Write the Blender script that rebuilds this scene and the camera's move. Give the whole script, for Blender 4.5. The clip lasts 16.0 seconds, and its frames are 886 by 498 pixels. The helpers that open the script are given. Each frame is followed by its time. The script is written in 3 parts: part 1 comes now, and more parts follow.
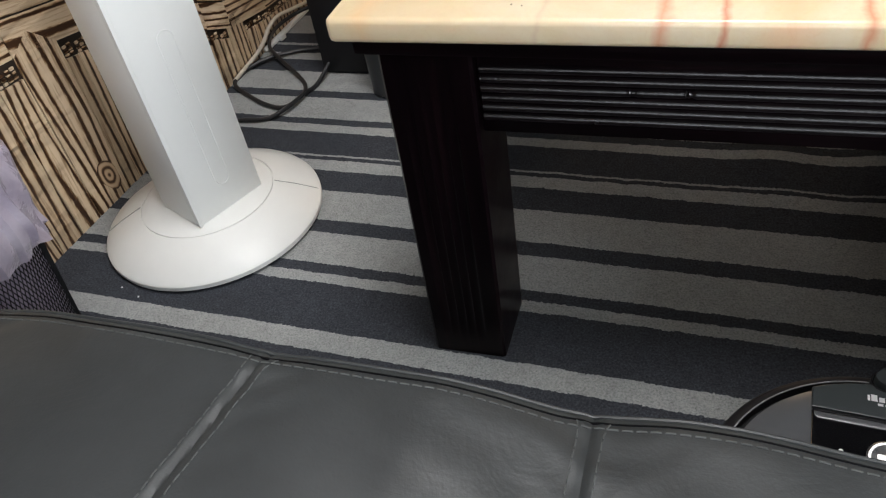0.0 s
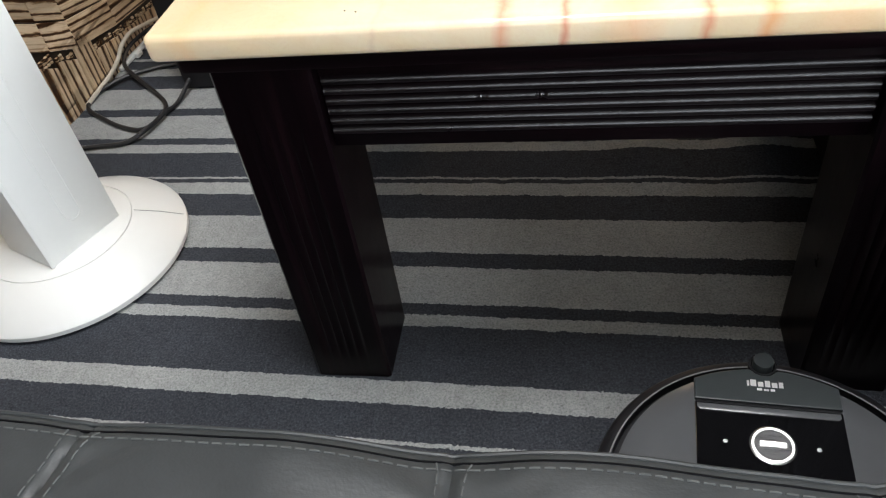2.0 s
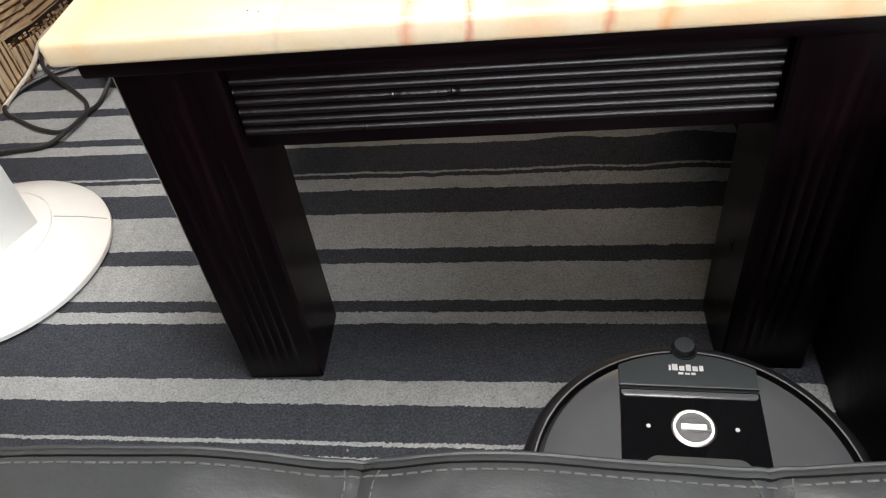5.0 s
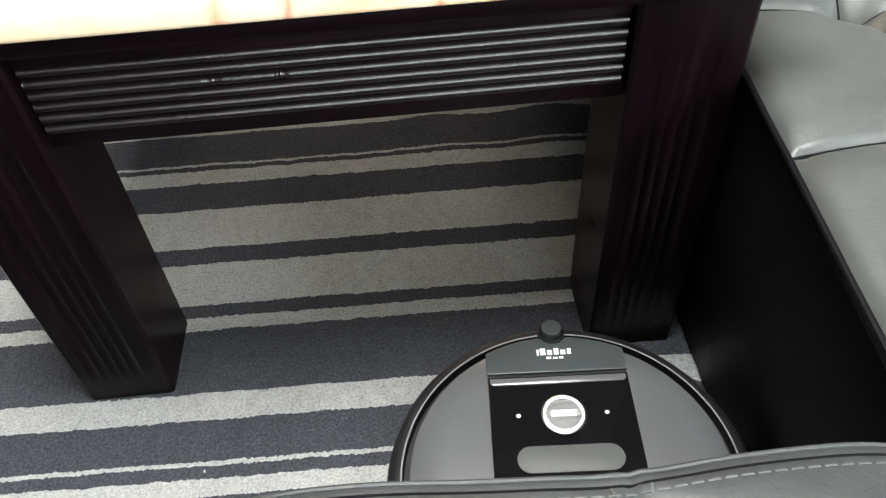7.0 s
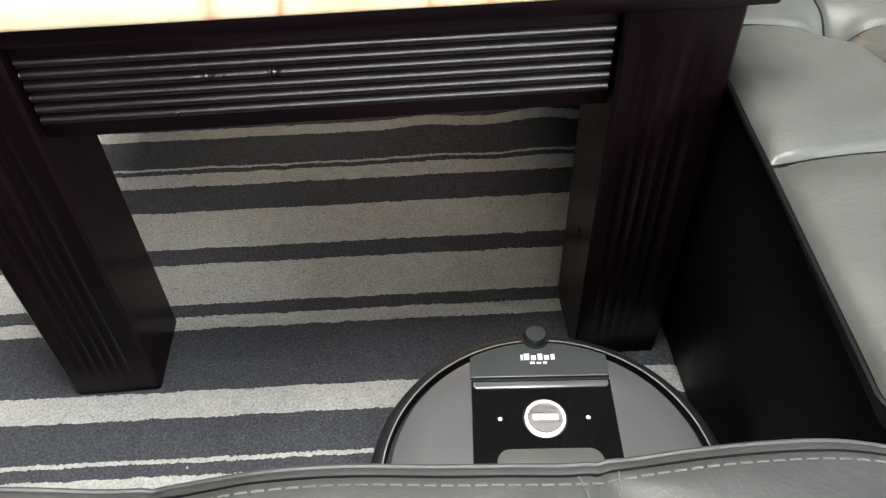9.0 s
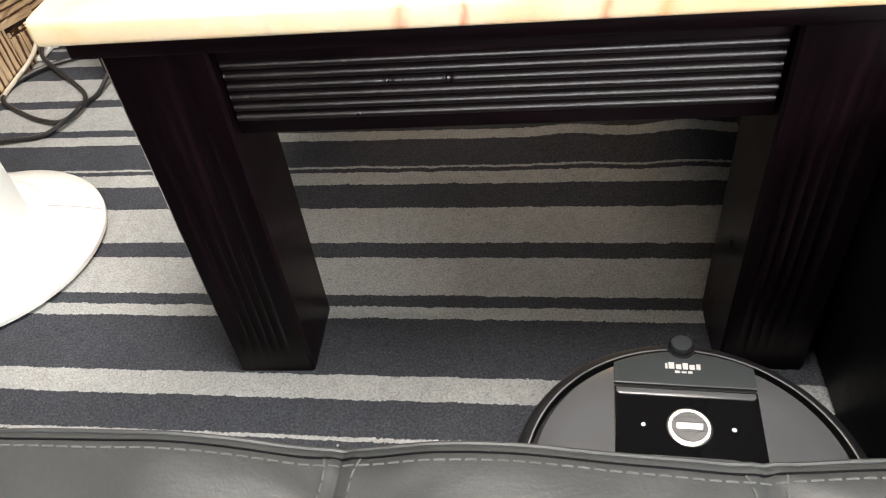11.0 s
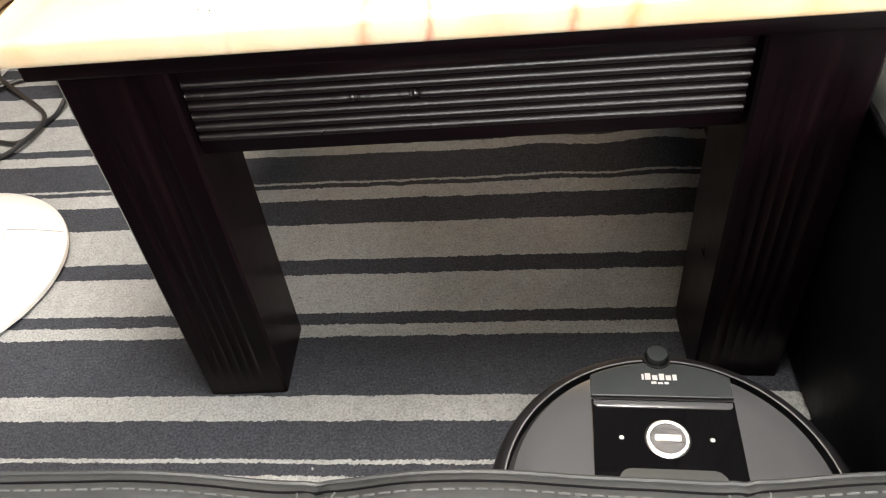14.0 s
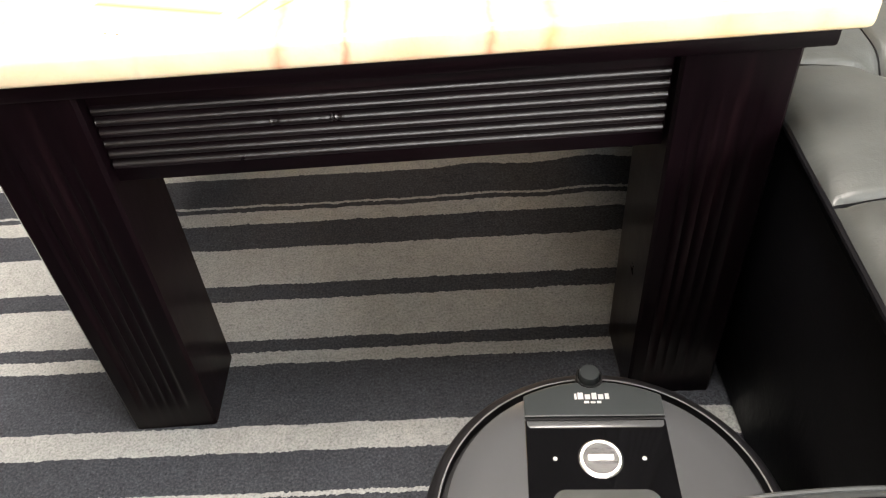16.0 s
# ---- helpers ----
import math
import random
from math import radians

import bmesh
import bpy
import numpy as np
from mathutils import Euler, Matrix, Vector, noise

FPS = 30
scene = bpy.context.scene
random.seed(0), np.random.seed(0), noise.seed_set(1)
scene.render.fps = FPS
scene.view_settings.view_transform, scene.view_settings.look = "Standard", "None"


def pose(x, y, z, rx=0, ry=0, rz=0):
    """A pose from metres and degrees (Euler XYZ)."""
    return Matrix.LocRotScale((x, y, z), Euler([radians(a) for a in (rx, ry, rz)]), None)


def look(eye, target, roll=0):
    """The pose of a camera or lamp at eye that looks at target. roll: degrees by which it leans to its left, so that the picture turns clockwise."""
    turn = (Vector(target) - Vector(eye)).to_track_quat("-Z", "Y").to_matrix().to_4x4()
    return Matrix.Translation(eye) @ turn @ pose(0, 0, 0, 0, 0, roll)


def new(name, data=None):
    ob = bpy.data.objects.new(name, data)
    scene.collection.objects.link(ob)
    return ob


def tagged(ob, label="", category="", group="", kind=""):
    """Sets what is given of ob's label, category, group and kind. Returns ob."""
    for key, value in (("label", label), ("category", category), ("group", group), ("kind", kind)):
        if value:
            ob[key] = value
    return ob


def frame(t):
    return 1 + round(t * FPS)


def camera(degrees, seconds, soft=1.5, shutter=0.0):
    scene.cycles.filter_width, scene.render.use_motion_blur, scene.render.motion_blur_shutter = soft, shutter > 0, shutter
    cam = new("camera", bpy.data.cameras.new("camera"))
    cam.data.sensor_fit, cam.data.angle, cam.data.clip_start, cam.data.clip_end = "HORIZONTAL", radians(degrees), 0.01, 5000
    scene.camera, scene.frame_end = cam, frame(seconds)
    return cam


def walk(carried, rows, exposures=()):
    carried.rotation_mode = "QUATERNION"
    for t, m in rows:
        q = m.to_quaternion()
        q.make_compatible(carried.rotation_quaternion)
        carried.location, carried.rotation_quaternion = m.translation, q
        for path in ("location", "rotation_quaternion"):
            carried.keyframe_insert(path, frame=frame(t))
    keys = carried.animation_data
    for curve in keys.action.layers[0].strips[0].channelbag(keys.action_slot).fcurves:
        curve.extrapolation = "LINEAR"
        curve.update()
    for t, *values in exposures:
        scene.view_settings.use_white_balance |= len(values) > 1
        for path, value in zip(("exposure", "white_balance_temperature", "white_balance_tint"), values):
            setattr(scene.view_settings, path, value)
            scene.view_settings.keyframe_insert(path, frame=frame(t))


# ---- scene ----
cam = camera(60.0, 16.0, soft=1.2)
PATH = [
    (0, (0.306, -0.627, 0.788), (-0.289, 0.752, -0.533), -10.6),
    (0.5, (0.305, -0.623, 0.787), (-0.276, 0.758, -0.537), -10.9),
    (1, (0.311, -0.613, 0.785), (-0.246, 0.769, -0.548), -12.2),
    (1.5, (0.325, -0.59, 0.776), (-0.138, 0.82, -0.565), -11.3),
    (2, (0.337, -0.572, 0.766), (-0.028, 0.855, -0.588), -9.9),
    (2.5, (0.34, -0.571, 0.765), (0.028, 0.86, -0.596), -8.7),
    (3, (0.342, -0.572, 0.766), (0.043, 0.86, -0.598), -8.3),
    (3.5, (0.336, -0.579, 0.772), (0.003, 0.856, -0.582), -8.1),
    (4, (0.337, -0.584, 0.778), (-0.013, 0.848, -0.573), -8.3),
    (4.5, (0.35, -0.582, 0.778), (0.003, 0.842, -0.583), -8.6),
    (5, (0.366, -0.561, 0.767), (0.126, 0.857, -0.623), -8.8),
    (7.3, (0.407, -0.513, 0.734), (0.506, 0.85, -0.716), -2.7),
    (7.5, (0.412, -0.515, 0.732), (0.54, 0.85, -0.715), -1.8),
    (8, (0.409, -0.526, 0.73), (0.527, 0.867, -0.695), -1.3),
    (8.5, (0.412, -0.527, 0.731), (0.488, 0.867, -0.695), -2.8),
    (9, (0.408, -0.532, 0.731), (0.461, 0.873, -0.685), -2.7),
    (9.5, (0.399, -0.537, 0.735), (0.401, 0.876, -0.675), -3.1),
    (10, (0.38, -0.559, 0.745), (0.186, 0.856, -0.652), -6.0),
    (12.3, (0.372, -0.553, 0.749), (0.113, 0.877, -0.622), -8.5),
    (12.5, (0.373, -0.55, 0.747), (0.141, 0.884, -0.623), -8.3),
    (13, (0.372, -0.551, 0.747), (0.156, 0.891, -0.618), -7.6),
    (13.5, (0.372, -0.549, 0.748), (0.17, 0.891, -0.622), -7.3),
    (14, (0.373, -0.545, 0.746), (0.198, 0.896, -0.626), -7.6),
    (14.5, (0.38, -0.546, 0.745), (0.203, 0.893, -0.629), -8.0),
    (15, (0.383, -0.537, 0.744), (0.276, 0.907, -0.632), -7.0),
    (15.5, (0.391, -0.534, 0.744), (0.336, 0.925, -0.620), -5.9),
    (16, (0.392, -0.534, 0.742), (0.354, 0.938, -0.608), -5.2),
]
EXPOSURES = [(0, -1.06, 6350, 11), (1.5, -0.8, 6300, 10), (3.5, -0.4, 6250, 10), (5, -0.32, 6550, 12), (7.5, 0.6, 6450, 7), (9, 0.55, 6700, 9), (10, 0.38, 6850, 11), (12.5, 0.2, 7000, 13), (16, 0.38, 7150, 13)]
walk(cam, [(t, look(eye, target, roll)) for t, eye, target, roll in PATH], EXPOSURES)

# ---- world and lights ----
world = bpy.data.worlds.new("world")
world.use_nodes = True
world.node_tree.nodes["Background"].inputs[0].default_value = (0.8, 0.9, 1.0, 1)
world.node_tree.nodes["Background"].inputs[1].default_value = 0.05
scene.world = world
CEIL = 2.45


def area_lamp(name, m, sx, sy, watts, color):
    d = bpy.data.lights.new(name, "AREA")
    d.shape, d.size, d.size_y, d.energy, d.color = "RECTANGLE", sx, sy, watts, color
    ob = new(name, d)
    ob.matrix_world = m
    return ob


LAMP_X, LAMP_Y = 0.36, -0.05
area_lamp("ceiling_lamp_light", look((LAMP_X, LAMP_Y, CEIL - 0.09), (LAMP_X, LAMP_Y, 0)), 0.85, 0.85, 57, (1.0, 0.98, 0.95))
# added fill from the rear, its source unseen
area_lamp("rear_fill_light", look((0.75, -2.27, 1.5), (0.75, 0.0, 1.2)), 2.0, 1.3, 18, (0.93, 0.97, 1.0))
# added fill from the side to brighten the pillar, its source unseen
area_lamp("side_fill_light", look((2.82, -1.45, 1.6), (-0.2, 0.1, 0.6)), 1.3, 1.2, 122, (0.93, 0.97, 1.0))
# added warm fill reaching under the table, its source unseen
area_lamp("warm_fill_light", look((0.62, 2.86, 1.05), (0.5, 0.0, 0.7)), 1.0, 1.9, 11, (1.0, 0.70, 0.42))


# ---- materials ----
class Mat:
    """A small node builder around one principled material."""

    def __init__(self, name, color, rough=0.5, metal=0.0, spec=0.5):
        self.m = bpy.data.materials.new(name)
        self.m.use_nodes = True
        self.t = self.m.node_tree
        self.b = self.t.nodes["Principled BSDF"]
        self.b.inputs["Base Color"].default_value = (*color, 1)
        self.b.inputs["Roughness"].default_value = rough
        self.b.inputs["Metallic"].default_value = metal
        self.b.inputs["Specular IOR Level"].default_value = spec

    def node(self, kind, **values):
        n = self.t.nodes.new(kind)
        for k, v in values.items():
            n.inputs[k.replace("_", " ")].default_value = v
        return n

    def link(self, a, b):
        self.t.links.new(a, b)

    def coords(self, scale=(1, 1, 1), turn=(0, 0, 0)):
        c, mp = self.node("ShaderNodeTexCoord"), self.node("ShaderNodeMapping")
        mp.inputs["Scale"].default_value = scale
        mp.inputs["Rotation"].default_value = turn
        self.link(c.outputs["Object"], mp.inputs["Vector"])
        return mp.outputs["Vector"]

    def noise(self, vector, scale, detail=4, rough=0.6, distortion=0.0):
        n = self.node("ShaderNodeTexNoise", Scale=scale, Detail=detail, Roughness=rough, Distortion=distortion)
        self.link(vector, n.inputs["Vector"])
        return n.outputs["Fac"]

    def ramp(self, fac, stops, constant=False):
        r = self.node("ShaderNodeValToRGB")
        r.color_ramp.interpolation = "CONSTANT" if constant else "LINEAR"
        e = r.color_ramp.elements
        while len(e) < len(stops):
            e.new(0.5)
        for el, (p, c) in zip(e, stops):
            el.position, el.color = p, (*c, 1) if len(c) == 3 else c
        self.link(fac, r.inputs["Fac"])
        return r.outputs["Color"]

    def mix(self, fac, a, b, mode="MIX"):
        n = self.t.nodes.new("ShaderNodeMix")
        n.data_type, n.blend_type = "RGBA", mode
        for slot, v in ((0, fac), (6, a), (7, b)):
            if isinstance(v, (int, float)):
                n.inputs[slot].default_value = v
            elif isinstance(v, tuple):
                n.inputs[slot].default_value = (*v, 1)
            else:
                self.link(v, n.inputs[slot])
        return n.outputs[2]

    def math(self, op, a, b=0.0):
        n = self.t.nodes.new("ShaderNodeMath")
        n.operation = op
        for slot, v in ((0, a), (1, b)):
            if isinstance(v, (int, float)):
                n.inputs[slot].default_value = v
            else:
                self.link(v, n.inputs[slot])
        return n.outputs[0]

    def color(self, out):
        self.link(out, self.b.inputs["Base Color"])

    def roughness(self, fac, lo, hi):
        self.link(self.ramp(fac, [(0.3, (lo,) * 3), (0.7, (hi,) * 3)]), self.b.inputs["Roughness"])

    def bump(self, height, strength, distance):
        n = self.node("ShaderNodeBump", Strength=strength, Distance=distance)
        self.link(height, n.inputs["Height"])
        if self.b.inputs["Normal"].is_linked:
            self.link(self.b.inputs["Normal"].links[0].from_socket, n.inputs["Normal"])
        self.link(n.outputs["Normal"], self.b.inputs["Normal"])


def plastic(name, color, rough, spread=0.12, spec=0.5, bump=0.1):
    k = Mat(name, color, rough, 0, spec)
    v = k.coords()
    n = k.noise(v, 14, 5)
    k.color(k.ramp(n, [(0.3, tuple(c * (1 - spread) for c in color)), (0.7, tuple(min(1, c * (1 + spread * 0.6)) for c in color))]))
    k.roughness(k.noise(v, 9, 5), rough * 0.93, min(1, rough * 1.1))
    k.bump(k.noise(v, 900, 2), bump, 0.0004)
    return k.m


def leather(name, color, rough):
    k = Mat(name, color, rough, 0, 0.5)
    v = k.coords()
    big, fine = k.noise(v, 7, 5, 0.6, 0.4), k.noise(v, 55, 5)
    a, b = tuple(c * 0.78 for c in color), tuple(c * 1.22 for c in color)
    base = k.ramp(big, [(0.3, a), (0.72, b)])
    k.color(k.mix(0.25, base, k.ramp(fine, [(0.35, a), (0.65, b)])))
    k.roughness(big, rough * 0.86, rough * 1.18)
    vor = k.node("ShaderNodeTexVoronoi", Scale=520.0)
    k.link(v, vor.inputs["Vector"])
    k.bump(vor.outputs["Distance"], 0.12, 0.0005)
    k.bump(k.noise(v, 13, 5, 0.55, 1.4), 0.25, 0.005)
    k.bump(k.noise(k.coords((1, 2.5, 1), (0, 0, 0.6)), 30, 5, 0.6, 0.8), 0.16, 0.002)
    return k.m


def dark_wood(name, along):
    """Almost black stained wood, its grain running along the axis given."""
    k = Mat(name, (0.012, 0.008, 0.008), 0.3, 0, 0.12)
    s = [90, 90, 90]
    s[along] = 4
    v = k.coords(tuple(s))
    g = k.noise(v, 1.0, 6, 0.65, 0.6)
    k.color(k.ramp(g, [(0.3, (0.0016, 0.0008, 0.0012)), (0.55, (0.0038, 0.0016, 0.0024)), (0.78, (0.0090, 0.0036, 0.0045))]))
    k.roughness(k.noise(k.coords(), 9, 5), 0.26, 0.40)
    k.bump(g, 0.18, 0.0008)
    return k.m


# striped carpet: where each stripe begins, by the distance from the table's front; even ones are light
STRIPES = [-0.135, -0.116, -0.103, -0.098, -0.046, -0.008, 0.080, 0.102, 0.125, 0.195, 0.226, 0.299, 0.354, 0.389, 0.398,
           0.404, 0.471, 0.500, 0.520, 0.597, 0.622, 0.695, 0.745, 0.778, 0.815, 0.825, 0.870, 0.962]


def carpet_material():
    k = Mat("striped_carpet", (0.1, 0.1, 0.1), 0.96, 0, 0.1)
    v = k.coords()
    sep = k.node("ShaderNodeSeparateXYZ")
    k.link(v, sep.inputs[0])
    y = k.math("ADD", sep.outputs[1], k.math("MULTIPLY", k.math("SUBTRACT", sep.outputs[0], 0.17), 0.031))
    y = k.math("ADD", y, k.math("MULTIPLY", k.math("SUBTRACT", k.noise(v, 240, 2), 0.5), 0.0065))
    y = k.math("ADD", y, k.math("MULTIPLY", k.math("SUBTRACT", k.noise(v, 18, 2), 0.5), 0.006))
    f = k.math("DIVIDE", k.math("ADD", y, 0.2), 1.3)
    stops = [(0.0, (0, 0, 0))]
    for i, b in enumerate(STRIPES):
        c = 0.0 if i % 2 else 1.0
        stops.append(((b + 0.2) / 1.3, (c, c, c)))
    mask = k.ramp(f, stops, True)
    tuft, patch, mid = k.noise(v, 330, 3, 0.7), k.noise(v, 5, 4), k.noise(v, 60, 4)
    light = k.ramp(tuft, [(0.28, (0.24, 0.250, 0.250)), (0.5, (0.41, 0.425, 0.422)), (0.75, (0.54, 0.55, 0.545))])
    dark = k.ramp(tuft, [(0.28, (0.030, 0.033, 0.040)), (0.52, (0.062, 0.068, 0.081)), (0.78, (0.112, 0.120, 0.138))])
    c = k.mix(mask, dark, light)
    worn = k.ramp(patch, [(0.3, (0.80, 0.80, 0.80)), (0.7, (1, 1, 1))])
    c = k.mix(1.0, c, worn, "MULTIPLY")
    c = k.mix(1.0, c, k.ramp(mid, [(0.3, (0.86, 0.86, 0.86)), (0.6, (1, 1, 1))]), "MULTIPLY")
    fleck = k.ramp(k.noise(v, 150, 2, 0.6), [(0.27, (0.42, 0.42, 0.42)), (0.36, (1, 1, 1))])
    k.color(k.mix(0.6, c, fleck, "MULTIPLY"))
    k.bump(tuft, 0.6, 0.004)
    k.bump(mask, 0.3, 0.0015)
    return k.m


def marble_material():
    k = Mat("cream_marble", (0.8, 0.62, 0.4), 0.16, 0, 0.5)
    v = k.coords()
    cloud = k.noise(v, 5, 6, 0.6, 0.8)
    base = k.ramp(cloud, [(0.25, (0.70, 0.52, 0.30)), (0.5, (0.76, 0.61, 0.40)), (0.75, (0.80, 0.70, 0.53))])
    # orange bands and thin red veins running from front to back, bending a little
    bend = k.coords((1, 0.35, 1))
    sep = k.node("ShaderNodeSeparateXYZ")
    k.link(v, sep.inputs[0])
    x = k.math("ADD", sep.outputs[0], k.math("MULTIPLY", k.math("SUBTRACT", k.noise(bend, 6, 4), 0.5), 0.05))
    x = k.math("ADD", x, k.math("MULTIPLY", k.math("SUBTRACT", k.noise(v, 60, 3), 0.5), 0.008))
    for at, half, strength, tint in ((0.268, 0.008, 0.62, (0.66, 0.22, 0.12)), (0.316, 0.006, 0.7, (0.6, 0.16, 0.09)),
                                     (0.374, 0.024, 0.5, (0.85, 0.45, 0.25)), (0.428, 0.007, 0.65, (0.62, 0.18, 0.1)),
                                     (0.473, 0.009, 0.65, (0.75, 0.3, 0.12)), (0.52, 0.032, 0.42, (0.85, 0.5, 0.28)),
                                     (0.60, 0.024, 0.5, (0.82, 0.45, 0.22)), (0.0, 0.016, 0.4, (0.82, 0.5, 0.25)),
                                     (0.168, 0.004, 0.3, (0.6, 0.4, 0.3)), (0.665, 0.012, 0.3, (0.8, 0.42, 0.2))):
        d = k.math("ABSOLUTE", k.math("SUBTRACT", x, at))
        near = k.math("MAXIMUM", k.math("SUBTRACT", 1.0, k.math("DIVIDE", d, half)), 0.0)
        base = k.mix(k.math("MULTIPLY", near, strength), base, tint)
    for (ax, ay), (bx, by), half in (((0.115, 0.058), (0.222, 0.024), 0.0055), ((0.236, 0.013), (0.262, 0.055), 0.0030), ((0.262, 0.024), (0.283, 0.048), 0.0022)):
        run = math.hypot(bx - ax, by - ay)
        dx, dy = (bx - ax) / run, (by - ay) / run
        px, py = k.math("SUBTRACT", sep.outputs[0], ax), k.math("SUBTRACT", sep.outputs[1], ay)
        along = k.math("ADD", k.math("MULTIPLY", px, dx), k.math("MULTIPLY", py, dy))
        across = k.math("ABSOLUTE", k.math("SUBTRACT", k.math("MULTIPLY", px, dy), k.math("MULTIPLY", py, dx)))
        inside = k.math("MULTIPLY", k.math("GREATER_THAN", along, 0.0), k.math("LESS_THAN", along, run))
        near = k.math("MAXIMUM", k.math("SUBTRACT", 1.0, k.math("DIVIDE", across, half)), 0.0)
        base = k.mix(k.math("MULTIPLY", k.math("MULTIPLY", near, inside), 0.8), base, (0.52, 0.22, 0.08))
    fine = k.ramp(k.noise(v, 30, 6, 0.7, 2.0), [(0.47, (1, 1, 1)), (0.5, (0.86, 0.74, 0.6)), (0.53, (1, 1, 1))])
    k.color(k.mix(0.15, base, fine, "MULTIPLY"))
    k.b.inputs["Subsurface Weight"].default_value = 0.15
    k.b.inputs["Subsurface Radius"].default_value = (0.02, 0.012, 0.006)
    k.b.inputs["Subsurface Scale"].default_value = 0.3
    k.roughness(k.noise(v, 25, 5), 0.12, 0.24)
    return k.m


def printed_wood(name, tone=1.0):
    """Wood print: tan ground with dark looping grain lines along each plank's own length (x), different from plank to plank."""
    k = Mat(name, (0.4, 0.28, 0.17), 0.42, 0, 0.4)
    info = k.node("ShaderNodeObjectInfo")
    mul = k.math("MULTIPLY", info.outputs["Random"], 70.0)
    comb = k.node("ShaderNodeCombineXYZ")
    k.link(mul, comb.inputs[0]), k.link(mul, comb.inputs[1])

    def shifted(scale):
        add = k.t.nodes.new("ShaderNodeVectorMath")
        add.operation = "ADD"
        k.link(k.coords(scale), add.inputs[0]), k.link(comb.outputs[0], add.inputs[1])
        return add.outputs[0]
    w = shifted((1.5, 11, 11))
    flow = k.math("MULTIPLY", k.noise(w, 1.0, 2.0, 0.45), 4.2)
    apart = k.node("ShaderNodeSeparateXYZ")
    k.link(k.coords(), apart.inputs[0])
    fray = k.math("MULTIPLY", k.math("SUBTRACT", k.noise(shifted((55, 420, 420)), 1.0, 3), 0.5), 0.30)
    rings = k.math("PINGPONG", k.math("ADD", k.math("ADD", k.math("MULTIPLY", apart.outputs[1], 52.0), flow), fray), 0.5)
    big = k.noise(w, 0.5, 4)
    ground = k.ramp(big, [(0.3, (0.62 * tone, 0.46 * tone, 0.29 * tone)), (0.7, (0.82 * tone, 0.67 * tone, 0.49 * tone))])
    width = k.math("MULTIPLY", k.noise(shifted((3, 20, 20)), 1.0, 2), 0.18)
    ink = k.ramp(k.math("SUBTRACT", rings, width), [(0.0, (0.07, 0.04, 0.025)), (0.045, (0.30, 0.20, 0.13)), (0.11, (0.92, 0.88, 0.84)), (0.5, (1, 1, 1))])
    c = k.mix(1.0, ground, ink, "MULTIPLY")
    streak = k.ramp(k.noise(shifted((9, 150, 150)), 1.0, 5, 0.7), [(0.34, (0.45, 0.34, 0.26)), (0.5, (1, 1, 1))])
    k.color(k.mix(0.7, c, streak, "MULTIPLY"))
    k.roughness(big, 0.28, 0.46)
    # creases of the loose covering, running level along the wall
    place, squeeze = k.node("ShaderNodeNewGeometry"), k.node("ShaderNodeMapping")
    squeeze.inputs["Scale"].default_value = (1.5, 1.5, 7.0)
    k.link(place.outputs["Position"], squeeze.inputs["Vector"])
    k.bump(k.noise(squeeze.outputs["Vector"], 1.6, 3, 0.5, 1.2), 0.5, 0.05)
    return k.m


def paint(name, color):
    k = Mat(name, color, 0.7, 0, 0.3)
    v = k.coords()
    k.color(k.ramp(k.noise(v, 2.5, 6), [(0.3, tuple(c * 0.9 for c in color)), (0.7, color)]))
    k.bump(k.noise(v, 120, 4), 0.15, 0.001)
    return k.m


def glow(name, color, strength):
    k = Mat(name, color, 0.5)
    k.b.inputs["Emission Color"].default_value = (*color, 1)
    k.b.inputs["Emission Strength"].default_value = strength
    return k.m


def metal(name, color, rough):
    k = Mat(name, color, rough, 1.0)
    k.roughness(k.noise(k.coords((1, 60, 1)), 60, 3), rough * 0.8, rough * 1.3)
    return k.m


CARPET, MARBLE = carpet_material(), marble_material()
WOOD_X, WOOD_Z, WOOD_Y = dark_wood("black_wood_x", 0), dark_wood("black_wood_z", 2), dark_wood("black_wood_y", 1)
REED = dark_wood("polished_black_wood", 0)
REED.node_tree.nodes["Principled BSDF"].inputs["Specular IOR Level"].default_value = 0.75
LEATHER = leather("grey_leather", (0.055, 0.060, 0.058), 0.46)
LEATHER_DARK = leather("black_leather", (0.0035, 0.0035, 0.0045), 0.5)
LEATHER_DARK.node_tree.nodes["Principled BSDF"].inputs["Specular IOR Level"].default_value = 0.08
# same leather as the side sofa, its colour darkened for the seat's shade
LEATHER_SHADED = leather("grey_leather_shaded", (0.029, 0.0325, 0.034), 0.46)
THREAD = plastic("grey_thread", (0.085, 0.09, 0.088), 0.8, 0.3)
WHITE = plastic("white_plastic", (0.86, 0.865, 0.84), 0.34, 0.02, 0.5, 0.03)
SEAMGREY = plastic("grey_joint", (0.34, 0.35, 0.34), 0.6)
CABLE_BLACK = plastic("black_cable_rubber", (0.016, 0.016, 0.018), 0.45)
CABLE_WHITE = plastic("ivory_cable_rubber", (0.66, 0.60, 0.50), 0.45)
BLACK = plastic("black_plastic", (0.010, 0.010, 0.012), 0.5, 0.12, 0.25)
GLOSS = plastic("gloss_black", (0.006, 0.006, 0.007), 0.10, 0.1, 0.5, 0.0)
CHARCOAL = plastic("charcoal_satin", (0.095, 0.099, 0.106), 0.26, 0.04, 0.8, 0.02)
HANDLE_GREY = plastic("handle_grey", (0.075, 0.08, 0.08), 0.55)
COVER_GREY = plastic("slate_cover", (0.042, 0.050, 0.053), 0.36, 0.06)
